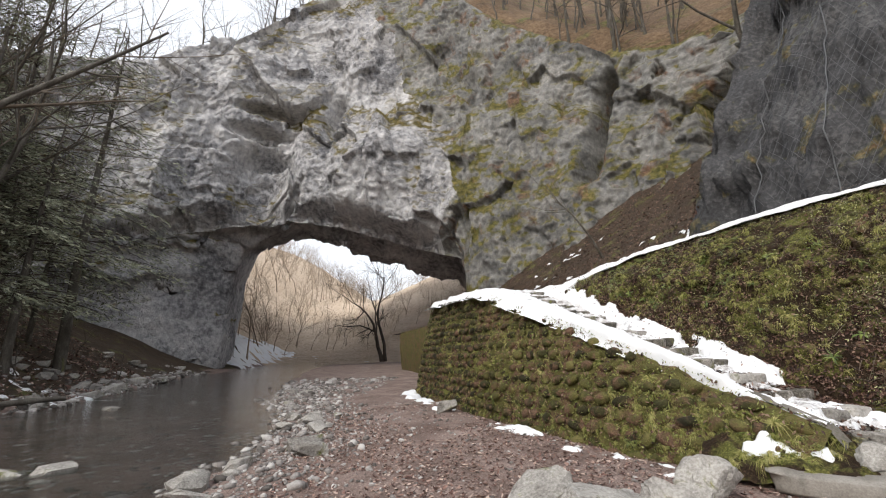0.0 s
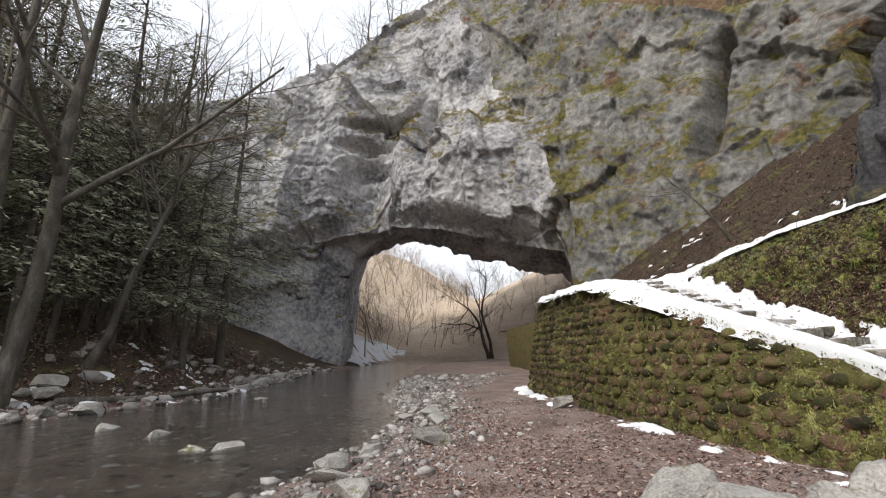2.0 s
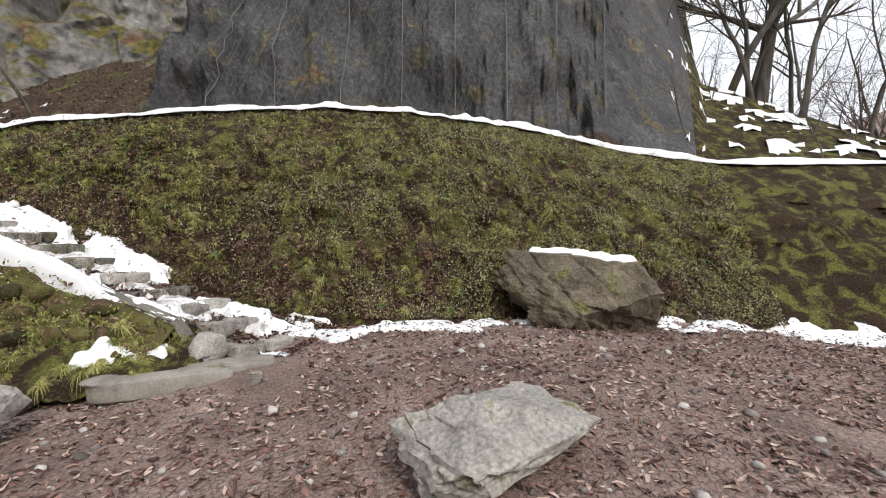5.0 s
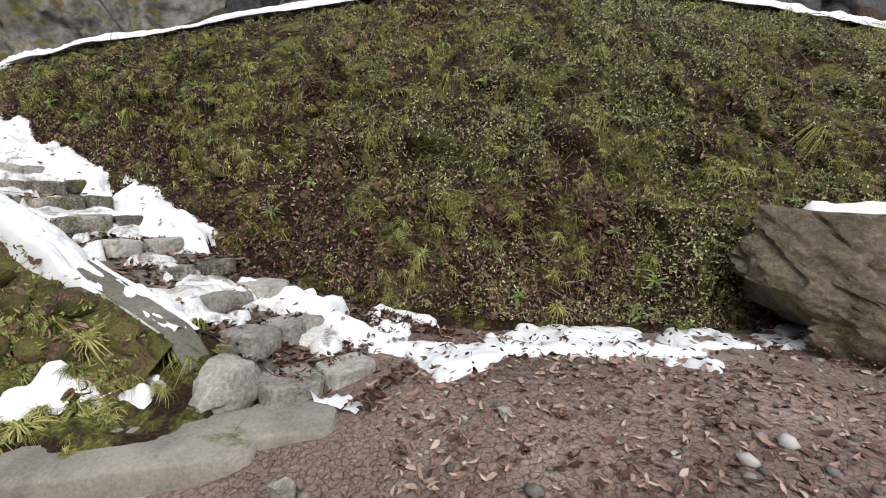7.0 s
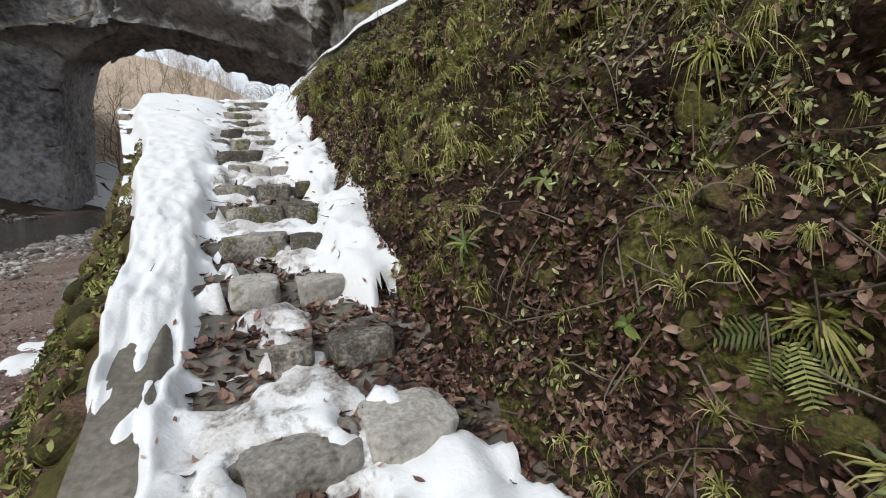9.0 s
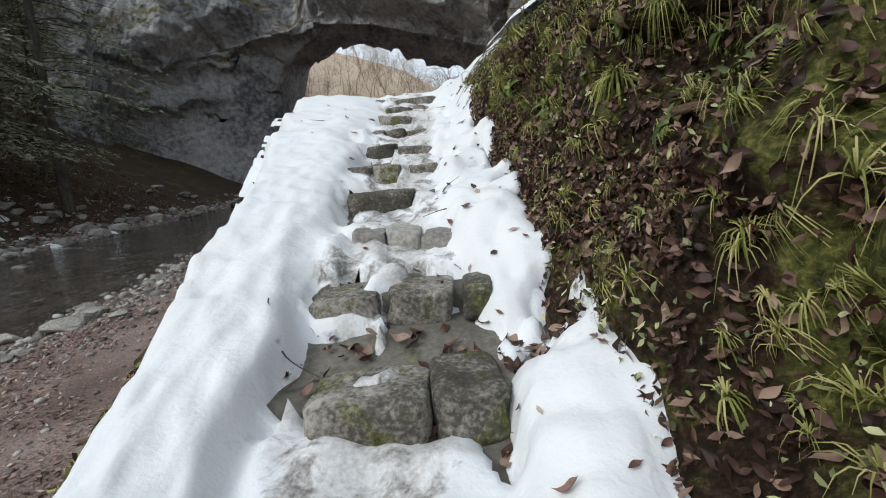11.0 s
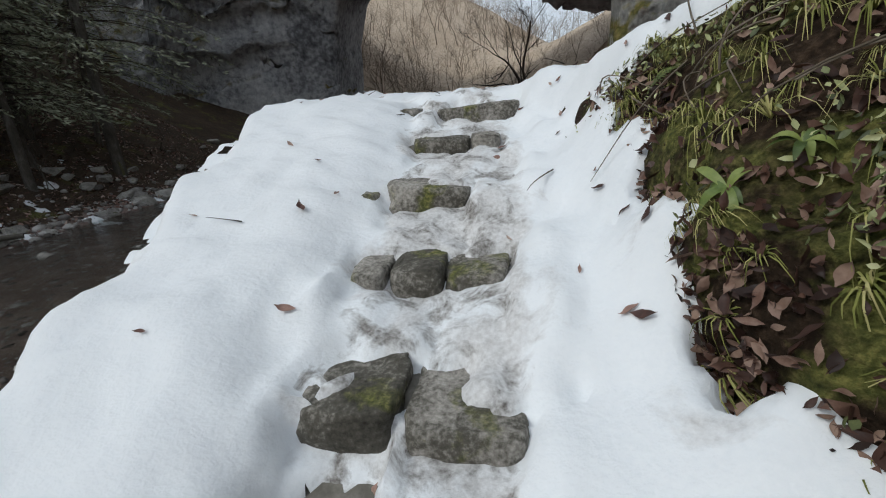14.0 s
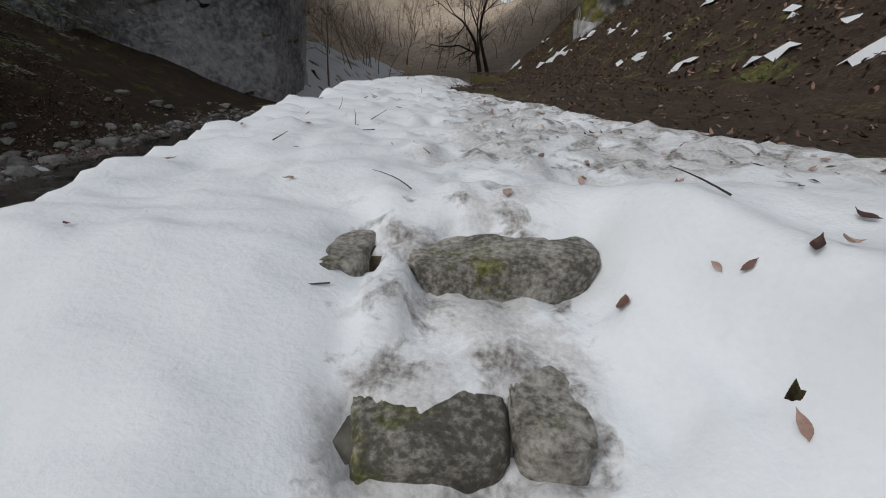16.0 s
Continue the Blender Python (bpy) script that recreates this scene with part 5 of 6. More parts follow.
# ---- plants on the banks ----
def blade_tuft(seed, blades, length, droop):
    r = np.random.default_rng(seed)
    pile = Pile()
    t = np.linspace(0, 1, 5)
    for _ in range(blades):
        L = length * r.uniform(0.6, 1.1)
        az = r.uniform(0, 6.283)
        out = r.uniform(0.15, 0.7)
        x = L * out * t
        z = L * (t * (1.1 - out * 0.4) - droop * t ** 2.3)
        w = 0.0026 * (1 - t ** 2) * length / 0.35 + 0.0006
        p = np.stack([x * math.cos(az), x * math.sin(az), z], -1)
        side = np.array([-math.sin(az), math.cos(az), 0.0])
        v = np.concatenate([p + side * w[:, None], p - side * w[:, None]])
        pile.add(v, [[i, i + 1, i + 6, i + 5] for i in range(4)])
    return pile


def frond_mesh(seed, length):
    r = np.random.default_rng(seed)
    pile = Pile()
    t = np.linspace(0, 1, 15)
    spine = np.stack([length * t * 0.95, 0 * t, length * (0.55 * t - 0.75 * t ** 2)], -1)
    v, f = sweep(spine, 0.004 * (1 - 0.8 * t), 3)
    pile.add(v, f)
    for i in range(2, 15):
        L = length * 0.30 * math.sin(math.pi * min(1, 0.18 + 0.85 * (1 - t[i]))) * r.uniform(0.9, 1.1)
        for sgn in (-1, 1):
            a, w = spine[i], length * 0.032
            d = np.array([0.35, sgn, -0.15 + r.uniform(-0.1, 0.1)])
            d /= np.linalg.norm(d)
            fw = np.array([1.0, -0.2 * sgn, 0]) * w
            v = np.array([a - fw * 0.6, a + fw * 0.6, a + d * L * 0.55 + fw * 0.6, a + d * L, a + d * L * 0.55 - fw * 0.7])
            pile.add(v, [[0, 1, 2, 4], [4, 2, 3, 3]][:1])
            pile.add(v[[4, 2, 3]], [[0, 1, 2, 2]][:0])
            pile.f.append([pile.n - 3, pile.n - 2, pile.n - 1])
    return pile


tufts = []
for k in range(5):
    tufts.append(blade_tuft(800 + k, 80, (0.18, 0.26, 0.32, 0.22, 0.38)[k], (0.95, 1.25, 1.5, 1.1, 1.7)[k]).ob("grass_tuft", M_GRASS, label="arching tuft of winter grass on the bank", category="grass", group="grass tufts on the banks"))
pr = np.random.default_rng(77)


def plant_pose(p, n, up=0.75):
    z = Vector(n) * (1 - up) + Vector((0, 0, 1)) * up
    q = z.to_track_quat("Z", "Y").to_matrix().to_4x4()
    return Matrix.Translation(Vector(p)) @ q @ Matrix.Rotation(pr.uniform(0, 6.28), 4, "Z")


def spread(P, count, mask):
    p, nn = pick_on(P, count, pr, mask)
    nn = np.where((nn @ np.array([-0.8, -0.4, 0.5]))[:, None] < 0, -nn, nn)
    return p, nn


clear = cells(((AV > 3.2) | (BV > 0.30)).astype(float)) > 0.9
wall_up = mt * (cells(FV) < 0.8) * (1 + 4 * (cells(SV) < 3.5))
tp1, tn1 = spread(BP, 210, mk * clear * 1.0)
tp2, tn2 = spread(TP, 150, wall_up * 1.0)
tp3, tn3 = spread(LEDGEP, 34, (cells(hx) < 0.3) * (cells(hx) > -1.1) * 1.0)
tp2, tn2 = np.concatenate([tp2, tp3]), np.concatenate([tn2, tn3])
for i, (p, nn) in enumerate(zip(np.concatenate([tp1, tp2]), np.concatenate([tn1, tn2]))):
    src = tufts[i % 5]
    if i < 5:
        src.matrix_world = plant_pose(p, nn, 0.45) @ Matrix.Scale(pr.uniform(0.8, 1.2), 4)
    else:
        copy_thing(src, plant_pose(p, nn, 0.45) @ Matrix.Scale(pr.uniform(0.6, 1.25), 4))

gp, gn = pick_on(BP, 2600, pr, mk * (cells(((AV > 3) | (BV > 0.12)).astype(float)) > 0.9) * (cells(fbm(BP, 1.0, 2, seed=19)) > -0.2))
gp2, gn2 = pick_on(TP, 1500, pr, wall_up * 1.0)
gp, gn = np.concatenate([gp, gp2]), np.concatenate([gn, gn2])
gn = np.where((gn @ np.array([-0.8, -0.4, 0.5]))[:, None] < 0, -gn, gn)
small = [(lambda q: (q.verts(), np.array(q.f)))(blade_tuft(840 + k, 22, 0.2, (1.0, 1.4, 1.8)[k])) for k in range(3)]
v, f = scatter_mesh(small, gp, pr.integers(0, 3, len(gp)), frame_to(gn * 0.5 + np.array([0, 0, 0.6]), pr.uniform(0, 6.28, len(gp))), pr.uniform(0.5, 1.3, len(gp)))
mesh_ob("bank_grass", v, f, M_GRASS, kind="stuff", label="short yellow-green grass over the banks", category="grass")
mp_, mn_ = pick_on(BP, 600, pr, mk * (cells(fbm(BP, 0.9, 2, seed=23)) > 0.0))
mp2, mn2 = pick_on(TP, 500, pr, wall_up * 1.0)
mp_, mn_ = np.concatenate([mp_, mp2]), np.concatenate([mn_, mn2])
v, f = scatter_mesh([rock_shape(2, (1, 0.8, 0.22), 860 + k, rough=1.4, facets=2) for k in range(4)], mp_, pr.integers(0, 4, len(mp_)), frame_to(mn_, pr.uniform(0, 6.28, len(mp_))), pr.uniform(0.03, 0.11, len(mp_)))
mesh_ob("moss_cushions", v, f, M_MOSSWALL, kind="stuff", label="rounded green moss cushions on the banks", category="moss")

fronds = [frond_mesh(820 + k, (0.22, 0.28, 0.17)[k]) for k in range(3)]
ferns = []
for k in range(3):
    fern = tagged(new("fern"), "bright green fern with spreading fronds", "fern", "ferns on the banks")
    fm = fronds[k].ob("frond", M_GREEN)
    fm.parent = fern
    cnt = 7 + k
    for j in range(1, cnt):
        o = new("frond", fm.data)
        o.parent = fern
        o.matrix_basis = pose(0, 0, 0, pr.uniform(-12, 12), pr.uniform(-25, 20), j * 360 / cnt + pr.uniform(-12, 12))
    ferns.append(fern)
fp1, fn1 = spread(BP, 84, mk * clear * (0.3 + cells(BV)) * (1 + 3 * (cells(AV) < 3)))
fp2, fn2 = spread(TP, 34, wall_up * 1.0)
for i, (p, nn) in enumerate(zip(np.concatenate([fp1, fp2]), np.concatenate([fn1, fn2]))):
    m = plant_pose(p, nn, 0.5) @ Matrix.Scale(pr.uniform(0.45, 0.9), 4)
    if i < 3:
        ferns[i].matrix_world = m
    else:
        copy_thing(ferns[i % 3], m)


def strap_plant(seed, leaves, length, width):
    """A rosette of long pointed leaves that arch out and down, each folded along its rib."""
    r = np.random.default_rng(seed)
    plant = tagged(new("leafy_plant"), "bright green leafy plant with long pointed leaves", "plant", "leafy plants on the bank")
    t = np.linspace(0, 1, 7)
    for j in range(leaves):
        L, az = length * r.uniform(0.6, 1.1), j * 6.283 / leaves * 1.9 + r.uniform(-0.4, 0.4)
        lean, drop = r.uniform(0.5, 0.95), r.uniform(0.5, 1.1)
        p = np.stack([L * lean * t, 0 * t, L * (0.75 * t - drop * t ** 2)], -1)
        w = width * r.uniform(0.8, 1.15) * np.sin(np.pi * np.clip(0.06 + 0.94 * t, 0, 1)) ** 0.7
        off = np.array([0, 1.0, 0.25])
        v = np.concatenate([p + w[:, None] * off, p, p - w[:, None] * off * np.array([1, 1, -1])])
        v = v @ np.array([[math.cos(az), math.sin(az), 0], [-math.sin(az), math.cos(az), 0], [0, 0, 1]])
        f = [[i, i + 1, i + 8, i + 7] for i in range(6)] + [[i + 7, i + 8, i + 15, i + 14] for i in range(6)]
        mesh_ob("leaf", v, f, M_LUSH, parent=plant)
    return plant


straps = [strap_plant(930, 9, 0.26, 0.015), strap_plant(931, 12, 0.34, 0.013), strap_plant(932, 7, 0.18, 0.022)]
lush = mk * clear * (1.0 + 8 * ((cells(AV) > 1.0) & (cells(AV) < 2.6) & (cells(BV) > 0.25)))
lp1, ln1 = spread(BP, 150, lush)
for i, (p, nn) in enumerate(zip(lp1, ln1)):
    m = plant_pose(p + 0.03 * nn, nn, 0.35) @ Matrix.Scale(pr.uniform(0.6, 1.15), 4)
    if i < 3:
        straps[i].matrix_world = m
    else:
        copy_thing(straps[i % 3], m)


# loose twigs and roots hanging on the bank
tw = Pile()
clear2 = cells(((AV > 3.4) | (BV > 0.55)).astype(float)) > 0.9
p0, n0 = spread(BP, 1500, mk * clear2 * 1.0)
for p, nn in zip(p0, n0):
    L = pr.uniform(0.15, 0.6)
    t = np.linspace(0, 1, 7)[:, None]
    d = pr.normal(size=3) * np.array([1, 1, 0.8]) + np.array([0, 0, -0.3])
    d = d - nn * (d @ nn) * 0.9
    d /= np.linalg.norm(d)
    c = pr.normal(size=3) * 0.25
    pts = p + nn * (0.04 + 0.06 * np.sin(math.pi * t)) + d * L * t + c * L * t * (1 - t)
    v, f = sweep(pts, np.linspace(0.005, 0.0018, 7), 3)
    tw.add(v, f)
tw.ob("bank_twigs", M_TWIG, kind="stuff", label="dry twigs and roots over the bank", category="twigs")
tw = Pile()
p0, n0 = pick_on(SNOWP, 60, pr, cells(np.where(keep_s & (SS > 1) & (NS < 2) & (NS > -1.2), 1.0, 0)))
for p in p0:
    L = pr.uniform(0.05, 0.28)
    t = np.linspace(0, 1, 6)[:, None]
    a = pr.uniform(0, 6.28)
    d = np.array([math.cos(a), math.sin(a), 0.1])
    pts = p + np.array([0, 0, 0.012]) + d * L * t + pr.normal(size=3) * np.array([1, 1, 0.1]) * 0.25 * L * t * (1 - t)
    pts[:, 2] += 0.33 * (pts[:, 0] - p[0]) * D_S[0] + 0.33 * (pts[:, 1] - p[1]) * D_S[1]
    v, f = sweep(pts, np.linspace(0.004, 0.0015, 6), 4)
    tw.add(v, f)
tw.ob("twigs_on_snow", M_DARKTWIG, kind="stuff", label="dark fallen twigs on the snow", category="twigs")


# ---- trees ----
def grow(r, start, direction, length, radius, depth, heavy, light, bend=0.18, lift=0.25, kids=(4, 7), sides=(9, 6, 4, 3, 3), maxd=3, seg=0):
    n = seg or (10 if depth == 0 else 6 if depth < 2 else 4)
    t = np.linspace(0, 1, n)
    d = np.array(direction, float)
    d /= np.linalg.norm(d)
    pts = [np.array(start, float)]
    for _ in range(n - 1):
        d = d + r.normal(0, bend, 3) + np.array([0, 0, lift * 0.25])
        d /= np.linalg.norm(d)
        pts.append(pts[-1] + d * length / (n - 1))
    pts = np.array(pts)
    rad = radius * (1 - 0.72 * t)
    if depth == 0:
        rad[0] *= 1.35
    v, f = sweep(pts, rad, sides[depth])
    (heavy if depth < 2 else light).add(v, f)
    if depth >= maxd:
        return
    for _ in range(r.integers(*kids)):
        q = r.uniform(0.35 if depth == 0 else 0.15, 1.0)
        i = min(int(q * (n - 1)), n - 2)
        p = pts[i] + (pts[i + 1] - pts[i]) * (q * (n - 1) - i)
        ax = pts[i + 1] - pts[i]
        ax /= np.linalg.norm(ax)
        sd = np.cross(ax, r.normal(size=3))
        sd /= np.linalg.norm(sd)
        a = r.uniform(0.45, 1.05)
        grow(r, p, ax * math.cos(a) + sd * math.sin(a), length * r.uniform(0.38, 0.62), np.interp(q, t, rad) * r.uniform(0.45, 0.7), depth + 1, heavy, light, bend * 1.15, lift, kids, sides, maxd, seg)


def bare_tree(seed, height, radius, label, direction=(0, 0, 1), kids=(5, 8), lift=0.2, bend=0.1, bark=None, group="", maxd=3):
    r = np.random.default_rng(seed)
    heavy, light = Pile(), Pile()
    grow(r, (0, 0, -0.3), direction, height, radius, 0, heavy, light, bend=bend, lift=lift, kids=kids, maxd=maxd)
    tree = tagged(new("tree"), label, "tree", group)
    heavy.ob("trunk", bark or M_BARK, parent=tree)
    light.ob("crown", M_TWIG if bark is None else M_DARKTWIG, parent=tree)
    return tree


# forked dark tree seen through the arch
r = np.random.default_rng(31)
heavy, light = Pile(), Pile()
for lean_x, tall, thick in ((-0.24, 15, 0.42), (0.22, 16.5, 0.36)):
    grow(r, (0.9 * lean_x, 0, -0.3), (lean_x, 0, 1), tall, thick, 0, heavy, light, bend=0.17, lift=0.22, kids=(6, 9))
forked = tagged(new("tree"), "dark leafless tree forked from its root beyond the arch", "tree")
heavy.ob("trunk", M_DARKTWIG, parent=forked)
light.ob("crown", M_DARKTWIG, parent=forked)
forked.matrix_world = pose(-12.9, 84, gz(-12.9, 84) - 0.1)
# leaning trunks on the wooded bank
def on_bank(tree, x, y):
    tree.matrix_world = pose(x, y, gz(x, y) - 0.1)


on_bank(bare_tree(41, 20, 0.34, "tall grey leaning tree with mossy bark by the stream", direction=(0.13, 0.12, 1), kids=(5, 7), bend=0.05, lift=0.05), -18.6, 10.3)
on_bank(bare_tree(42, 21, 0.30, "grey tree with a wide side limb by the stream", direction=(0.03, 0.02, 1), kids=(5, 7), bend=0.05), -19.2, 10.0)
on_bank(bare_tree(43, 16, 0.20, "thin leaning tree on the wooded bank", direction=(0.2, 0.3, 1), bend=0.08), -20.5, 14.5)
on_bank(bare_tree(44, 17, 0.24, "thin grey tree on the wooded bank", direction=(-0.1, 0.1, 1), bend=0.07), -23, 17)
on_bank(bare_tree(45, 14, 0.17, "thin bare tree on the wooded bank", direction=(0.25, -0.1, 1), bend=0.08), -21.5, 6.5)


def slope_spot(a, b):
    return BP[int(np.abs(av - a).argmin()), int(np.abs(bv - b).argmin())]


def on_slope(tree, a, b):
    tree.matrix_world = Matrix.Translation(Vector(slope_spot(a, b) - np.array([0, 0, 0.15])))


on_slope(bare_tree(51, 6.5, 0.09, "small leaning bare tree on the leafy slope", direction=(-0.55, 0, 1), kids=(6, 9), bend=0.1), -2.3, 6.0)
on_slope(bare_tree(52, 17, 0.22, "bent tree with peeling bark on the steep slope", direction=(-0.25, -0.1, 1), bend=0.08), -1.6, 15)
on_slope(bare_tree(53, 12, 0.14, "crooked bare tree high on the slope", direction=(-0.3, 0.1, 1), bend=0.15), -0.9, 20)
on_slope(bare_tree(61, 15, 0.38, "thick dark trunk on the snowy hillside", direction=(0.05, 0, 1), bend=0.04, kids=(7, 10)), 9.4, 13)
on_slope(bare_tree(62, 12, 0.20, "slim leaning tree on the snowy hillside", direction=(0.1, -0.2, 1), bend=0.08, kids=(7, 10)), 9.15, 12)
src_t = bare_tree(63, 11, 0.13, "leafless tree with many thin twigs on the hillside", direction=(0.1, -0.25, 1), bend=0.09, kids=(6, 9), group="trees on the snowy hillside")
on_slope(src_t, 9.8, 15)
for k in range(22):
    a, b = pr.uniform(9.1, 11), pr.uniform(7, 40)
    copy_thing(src_t, Matrix.Translation(Vector(slope_spot(a, b) - np.array([0, 0, 0.15]))) @ Matrix.Rotation(pr.uniform(0, 6.28), 4, "Z"))
src_s = bare_tree(64, 2.6, 0.028, "leafless thorny shrub on the slope", direction=(0.1, 0.1, 1), kids=(6, 9), bend=0.16, group="shrubs on the slopes", maxd=2)
on_slope(src_s, 8.8, 3.5)
for k in range(30):
    a, b = (pr.uniform(8.6, 10.5), pr.uniform(2, 14)) if k % 2 else (pr.uniform(-3, 1), pr.uniform(3, 14))
    copy_thing(src_s, Matrix.Translation(Vector(slope_spot(a, b) - np.array([0, 0, 0.08]))) @ Matrix.Rotation(pr.uniform(0, 6.28), 4, "Z"))
for k in range(26):
    y = pr.uniform(3, 30)
    x = float(shore(np.array(y), LEFT_SHORE)) - pr.uniform(1.5, 7)
    copy_thing(src_s, pose(x, y, gz(x, y) - 0.08, pr.uniform(-20, 20), pr.uniform(-20, 35), pr.uniform(0, 360)))

# trees on top of the bridge and on the hills
src_h = bare_tree(71, 13, 0.16, "thin leafless tree on top of the rock bridge", kids=(6, 9), bend=0.08, group="trees on the rock bridge", maxd=2)
src_h2 = bare_tree(72, 10, 0.11, "slender leafless tree on top of the rock bridge", kids=(7, 10), bend=0.1, group="trees on the rock bridge", maxd=2)
first = [True, True]
for k in range(210):
    u, d = pr.uniform(0.5, 10.5), pr.integers(1, 17)
    p = HP[int(u / 12 * 119), d]
    src = (src_h, src_h2)[k % 2]
    m = Matrix.Translation(Vector(p - np.array([0, 0, 0.2]))) @ Matrix.Rotation(pr.uniform(0, 6.28), 4, "Z")
    if first[k % 2]:
        src.matrix_world, first[k % 2] = m, False
    else:
        copy_thing(src, m)
wood_base = []
for k in range(4):
    r = np.random.default_rng(880 + k)
    hvy = Pile()
    grow(r, (0, 0, -0.5), (r.uniform(-.1, .1), r.uniform(-.1, .1), 1), 11, 0.10, 0, hvy, hvy, bend=0.2, kids=(7, 10), sides=(4, 3, 3, 3), maxd=2, seg=4)
    wood_base.append((hvy.verts(), np.array(hvy.f)))
n = 620
wy2 = np.where(pr.random(n) < 0.6, pr.uniform(62, 200, n), pr.uniform(200, 400, n))
wx2 = np.where(pr.random(n) < 0.55, shore(wy2, LEFT_SHORE) - pr.uniform(1, 70, n), shore(wy2, RIGHT_SHORE) + np.where(wy2 > 140, pr.uniform(-25, 90, n), pr.uniform(4, 70, n)))
k2 = ~((np.abs(wx2 + 13) < 10) & (wy2 < 130))
wx2, wy2 = wx2[k2], wy2[k2]
n = len(wx2)
rz = rot_random(n, pr, 0.05)
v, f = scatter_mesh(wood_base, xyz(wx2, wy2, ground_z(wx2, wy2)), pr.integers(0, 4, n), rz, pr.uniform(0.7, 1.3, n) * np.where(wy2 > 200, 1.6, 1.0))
# haze over these woods is only their paler twig colour
mesh_ob("far_woods", v, f, M_HAZETWIG, kind="stuff", label="leafless brown woods on the far hills", category="woods")
n = 170
wx2, wy2 = pr.uniform(-52, -21, n), pr.uniform(-2, 38, n)
k2 = wx2 < shore(wy2, LEFT_SHORE) - 12
wx2, wy2 = wx2[k2], wy2[k2]
n = len(wx2)
v, f = scatter_mesh(wood_base, xyz(wx2, wy2, ground_z(wx2, wy2)), pr.integers(0, 4, n), rot_random(n, pr, 0.08), pr.uniform(0.8, 1.9, n))
mesh_ob("bank_woods", v, f, M_TWIG, kind="stuff", label="thin bare undergrowth on the wooded bank", category="woods")


# evergreens with drooping sprays
def conifer(seed, height, radius, label):
    r = np.random.default_rng(seed)
    trunk, limbs = Pile(), []
    t = np.linspace(0, 1, 12)
    sway = np.stack([0.3 * np.sin(t * 3 + seed), 0.3 * np.cos(t * 2.3 + seed), t * height - 0.3], -1)
    v, f = sweep(sway, radius * (1 - 0.9 * t), 8)
    trunk.add(v, f)
    base = np.array([[0, 0, 0], [0.5, 0.5, 0.03], [1, 0, 0], [0.5, -0.5, -0.03]])
    pos, dirs, siz = [], [], []
    for _ in range(95):
        h = r.uniform(0.22, 0.98)
        p = np.array([np.interp(h, t, sway[:, 0]), np.interp(h, t, sway[:, 1]), h * height])
        az = r.uniform(0, 6.283)
        L = (1.15 - h) * height * 0.34 * r.uniform(0.6, 1.1) + 0.6
        q = np.linspace(0, 1, 7)
        d = np.array([math.cos(az), math.sin(az), 0])
        pts = p + d * (L * q)[:, None] + np.array([0, 0, 1.0]) * (0.10 * L * q - 0.34 * L * q ** 2)[:, None]
        limbs.append(sweep(pts, 0.035 * (1 - 0.85 * q), 3))
        side = np.array([-d[1], d[0], 0])
        m = int(34 * L / 3)
        w = r.uniform(0.12, 1, m)
        c = np.stack([np.interp(w, q, pts[:, i]) for i in range(3)], -1)
        sp = r.normal(0, 0.30, m) * L * 0.42 * (1.1 - w * 0.6)
        c = c + side * sp[:, None] + np.array([0, 0, -1.0]) * (0.25 * np.abs(sp) + r.uniform(0, 0.12, m))[:, None]
        dd = d * 0.7 + side * np.sign(sp)[:, None] * 0.7 + r.normal(0, 0.25, (m, 3)) + np.array([0, 0, -0.35])
        pos.append(c)
        dirs.append(dd)
    pos, dirs = np.concatenate(pos), np.concatenate(dirs)
    n = len(pos)
    dirs /= np.linalg.norm(dirs, axis=1, keepdims=True)
    nz = np.tile([[0, 0, 1.0]], (n, 1)) + r.normal(0, 0.35, (n, 3))
    y = np.cross(nz, dirs)
    y /= np.linalg.norm(y, axis=1, keepdims=True)
    rot = np.stack([dirs, y, np.cross(dirs, y)], -1)
    sc = np.stack([r.uniform(0.2, 0.42, n), r.uniform(0.03, 0.075, n), np.ones(n)], -1)
    v, f = scatter_mesh([(base, np.array([[0, 1, 2, 3]]))], pos, np.zeros(n, int), rot, sc)
    tree = tagged(new("evergreen_tree"), label, "tree", "evergreens on the bank")
    trunk.ob("trunk", M_BARK, parent=tree)
    wood = Pile()
    for lv, lf in limbs:
        wood.add(lv, lf)
    wood.ob("branchwork", M_DARKTWIG, parent=tree, kind="stuff")
    mesh_ob("crown", v, f, M_CONIFER, parent=tree, kind="stuff")
    return tree


c1 = conifer(3, 15, 0.22, "grey-green evergreen with drooping sprays on the bank")
on_bank(c1, -21.5, 12.5)
c2 = conifer(8, 12, 0.18, "grey-green evergreen with drooping sprays on the bank")
on_bank(c2, -22.5, 17.0)
for x, y, k in ((-24.5, 9, 0), (-24.5, 20, 0), (-25.5, 26, 1), (-30, 21, 0), (-31, 12, 0), (-34, 28, 0), (-32, 5, 0), (-23.6, 11.0, 0), (-24, 17, 0), (-22.9, 21, 1), (-23.2, 14.6, 1), (-20.6, 20.2, 0)):
    copy_thing((c1, c2)[k], pose(x, y, gz(x, y) - 0.1, 0, 0, pr.uniform(0, 360)))

c3 = conifer(14, 24, 0.32, "tall grey-green evergreen standing over the wooded bank")
on_bank(c3, -25.5, 13.0)
for x, y in ((-26.0, 22.5), (-32, 26), (-25.5, 5.5), (-22.4, 25.0), (-24.6, 9.6), (-24.4, 17.6), (-29, 15.5), (-27.5, 9)):
    copy_thing(c3, pose(x, y, gz(x, y) - 0.1, 0, 0, pr.uniform(0, 360)))

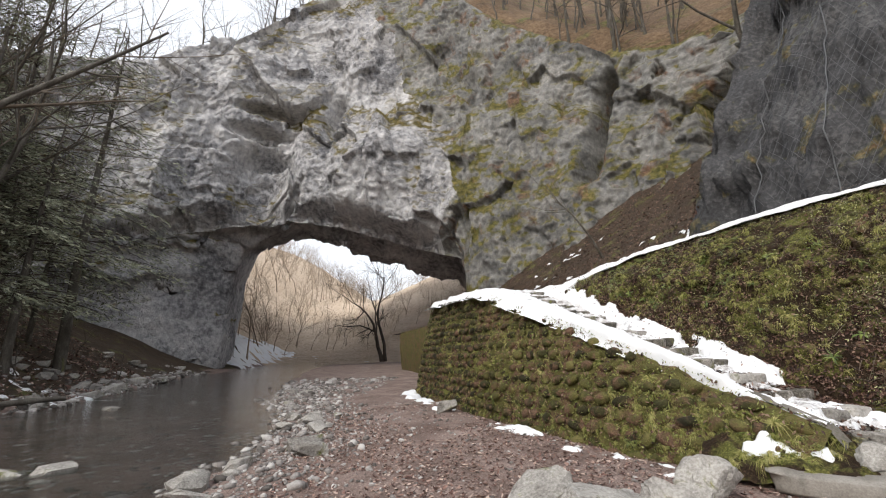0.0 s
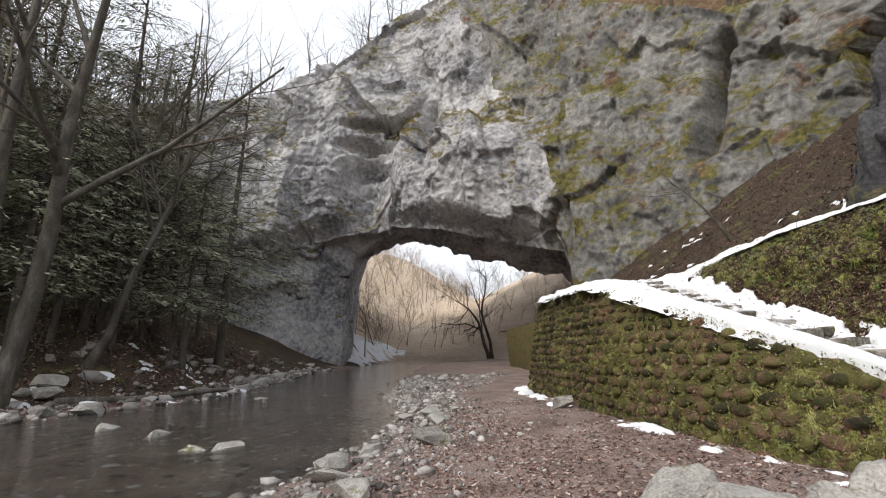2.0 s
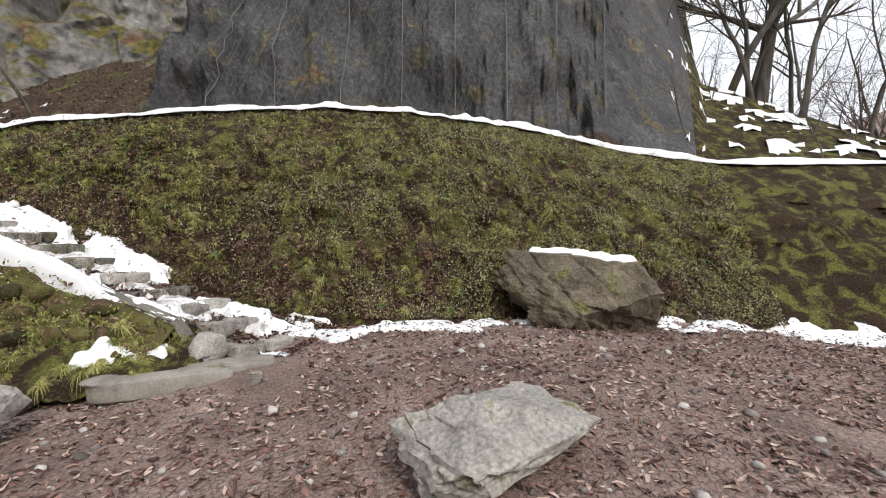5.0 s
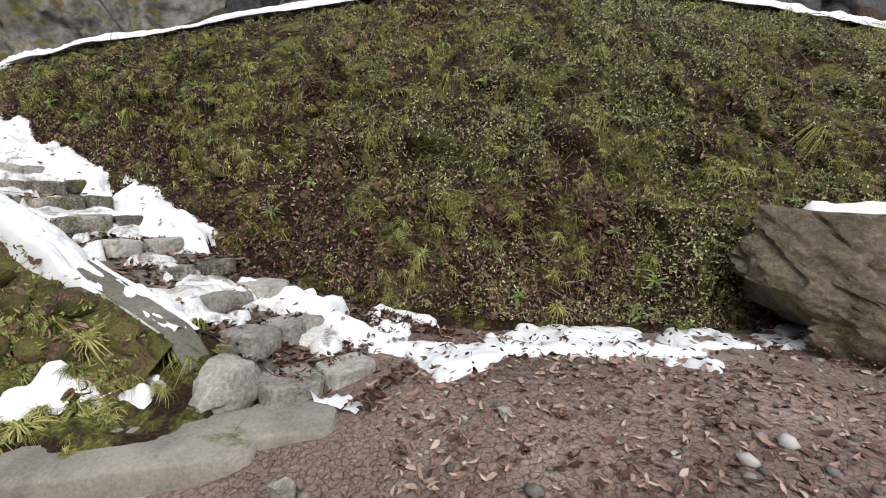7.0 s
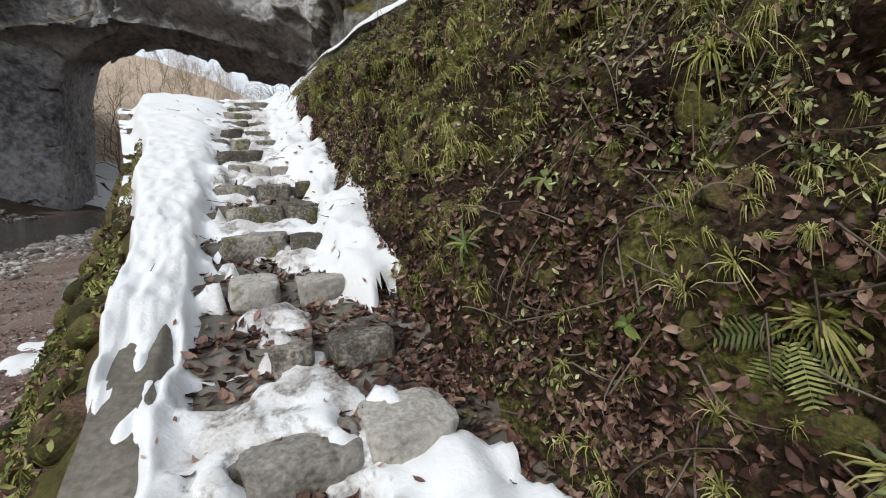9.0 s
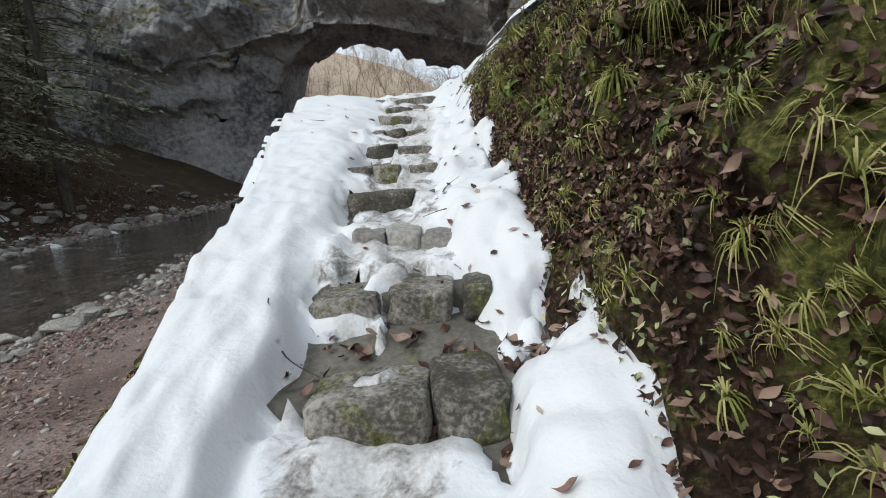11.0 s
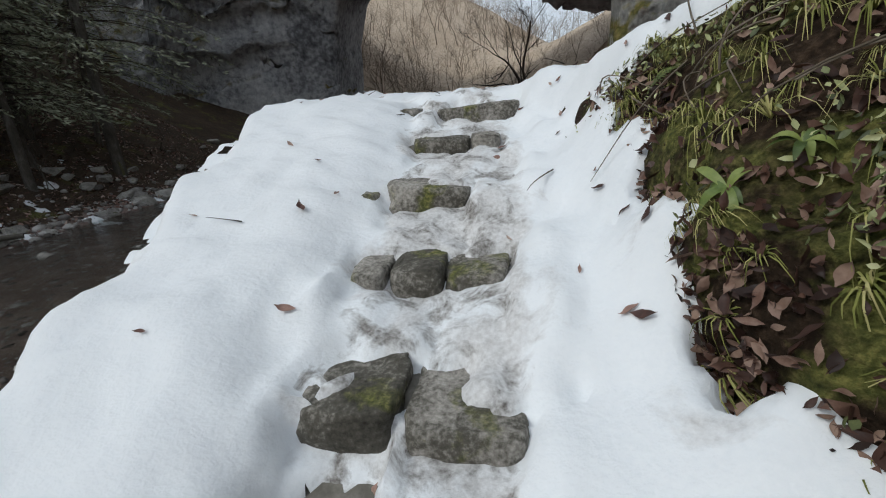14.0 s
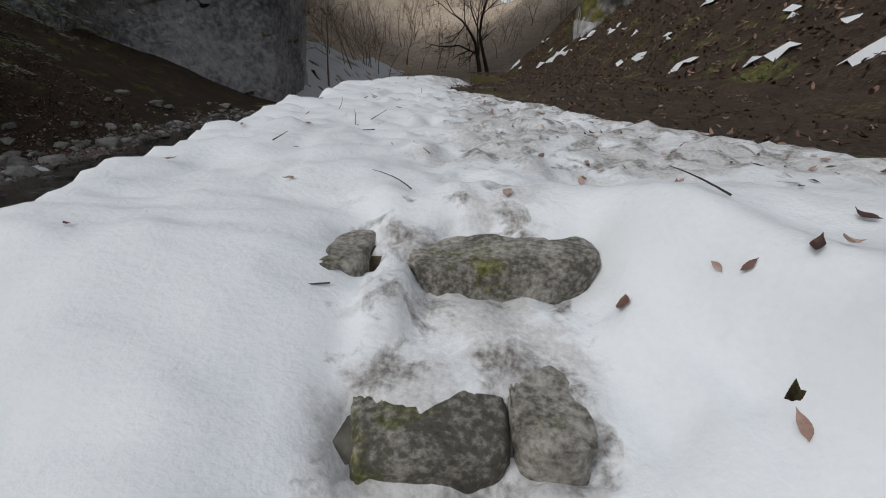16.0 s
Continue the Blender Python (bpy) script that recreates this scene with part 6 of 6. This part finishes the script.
# fallen log on the far bank
lg = np.stack([np.linspace(-3, 3, 14), 0.1 * np.sin(np.linspace(0, 5, 14)), 0.06 * np.cos(np.linspace(0, 7, 14))], -1)
v, f = sweep(lg, np.linspace(0.17, 0.09, 14), 9)
log_ob = mesh_ob("fallen_log", v, f, M_BARK, label="dark fallen log among stones on the far bank", category="log")
log_ob.matrix_world = pose(-16.6, 14.5, gz(-16.6, 14.5) + 0.15, 0, 0, 60)

# ---- rockfall netting ----
net = tagged(new("rockfall_net"), "grey wire rockfall netting with hanging cables", "netting")
ni = np.nonzero((av > 2.15) & (av < 8.3))[0]
nj = np.nonzero((bv > 2.3) & (bv < 9.5))[0]
NP = BP[np.ix_(ni, nj)]
no = out2[np.ix_(ni, nj)]
NP = NP.copy()
NP[..., :2] -= 0.10 * no
NP[..., 2] += 0.03
wires = Pile()
ki, kj = NP.shape[:2]
for sgn in (1, -1):
    for c in np.arange(-kj * 4.2, ki * 1.0 + kj * 4.2, 4.6):
        jj = np.arange(0, kj, 2)
        ii = c + sgn * jj * 4.2
        okk = (ii >= 0) & (ii <= ki - 1)
        if okk.sum() < 3:
            continue
        wires.add(*sweep(NP[ii[okk].astype(int), jj[okk]], np.full(okk.sum(), 0.0045), 3))
wires.ob("wire_mesh", M_WIRE, parent=net)
for i in range(8, ki, 34):
    v, f = sweep(NP[i] + np.array([0, 0, 0.02]) - np.concatenate([no[i] * 0.05, np.zeros((kj, 1))], -1), np.full(kj, 0.016), 5)
    mesh_ob("cable", v, f, M_WIRE, parent=net)

# ---- stones of the terrace wall, each under its cushion of moss ----
cush, cush_v, cush_f = [], [], []
for k in range(6):
    v, f = rock_shape(2, (0.5, 0.5, 0.5), 900 + k, rough=0.35, facets=3)
    me = bpy.data.meshes.new("wall_stone")
    me.from_pydata(v.tolist(), [], f.tolist())
    me.polygons.foreach_set("use_smooth", np.ones(len(me.polygons), bool))
    me.materials.append(M_MOSSWALL)
    cush.append(me)
    cush_v.append(v)
    cush_f.append(f)
made, rest = 0, Pile()
for row in range(14):
    s = 1.0 + (row % 2) * 0.2
    while s < 15.6:
        top_p = terrace_face(np.array([s]), np.array([1.0]))[0]
        foot_p = terrace_face(np.array([s]), np.array([0.0]))[0]
        hgt = top_p[2] - foot_p[2]
        zf = (0.16 + row * 0.25 + sr.uniform(-0.03, 0.03)) / max(hgt, 0.2)
        wdt = sr.uniform(0.28, 0.5)
        if zf < 0.95:
            p = terrace_face(np.array([s + wdt / 2]), np.array([zf]))[0]
            m = Matrix.Translation(Vector(p)) @ Matrix.Rotation(math.atan2(D_S[1], D_S[0]) + sr.uniform(-0.2, 0.2), 4, "Z") @ Matrix.Rotation(sr.uniform(-0.2, 0.2), 4, "Y") @ Matrix.Diagonal((wdt * 1.05, sr.uniform(0.14, 0.28), sr.uniform(0.2, 0.28), 1))
            k = sr.integers(0, 6)
            if s < 8.2 and made < 300:
                o = new("wall_stone", cush[k])
                o.parent = terrace_wall
                o.matrix_basis = m
                made += 1
            else:
                mm = np.array(m)
                rest.add(cush_v[k] @ mm[:3, :3].T + mm[:3, 3], cush_f[k])
        s += wdt
rest.ob("wall_stones", M_MOSSWALL, parent=terrace_wall, kind="stuff", label="far courses of mossy wall stones")
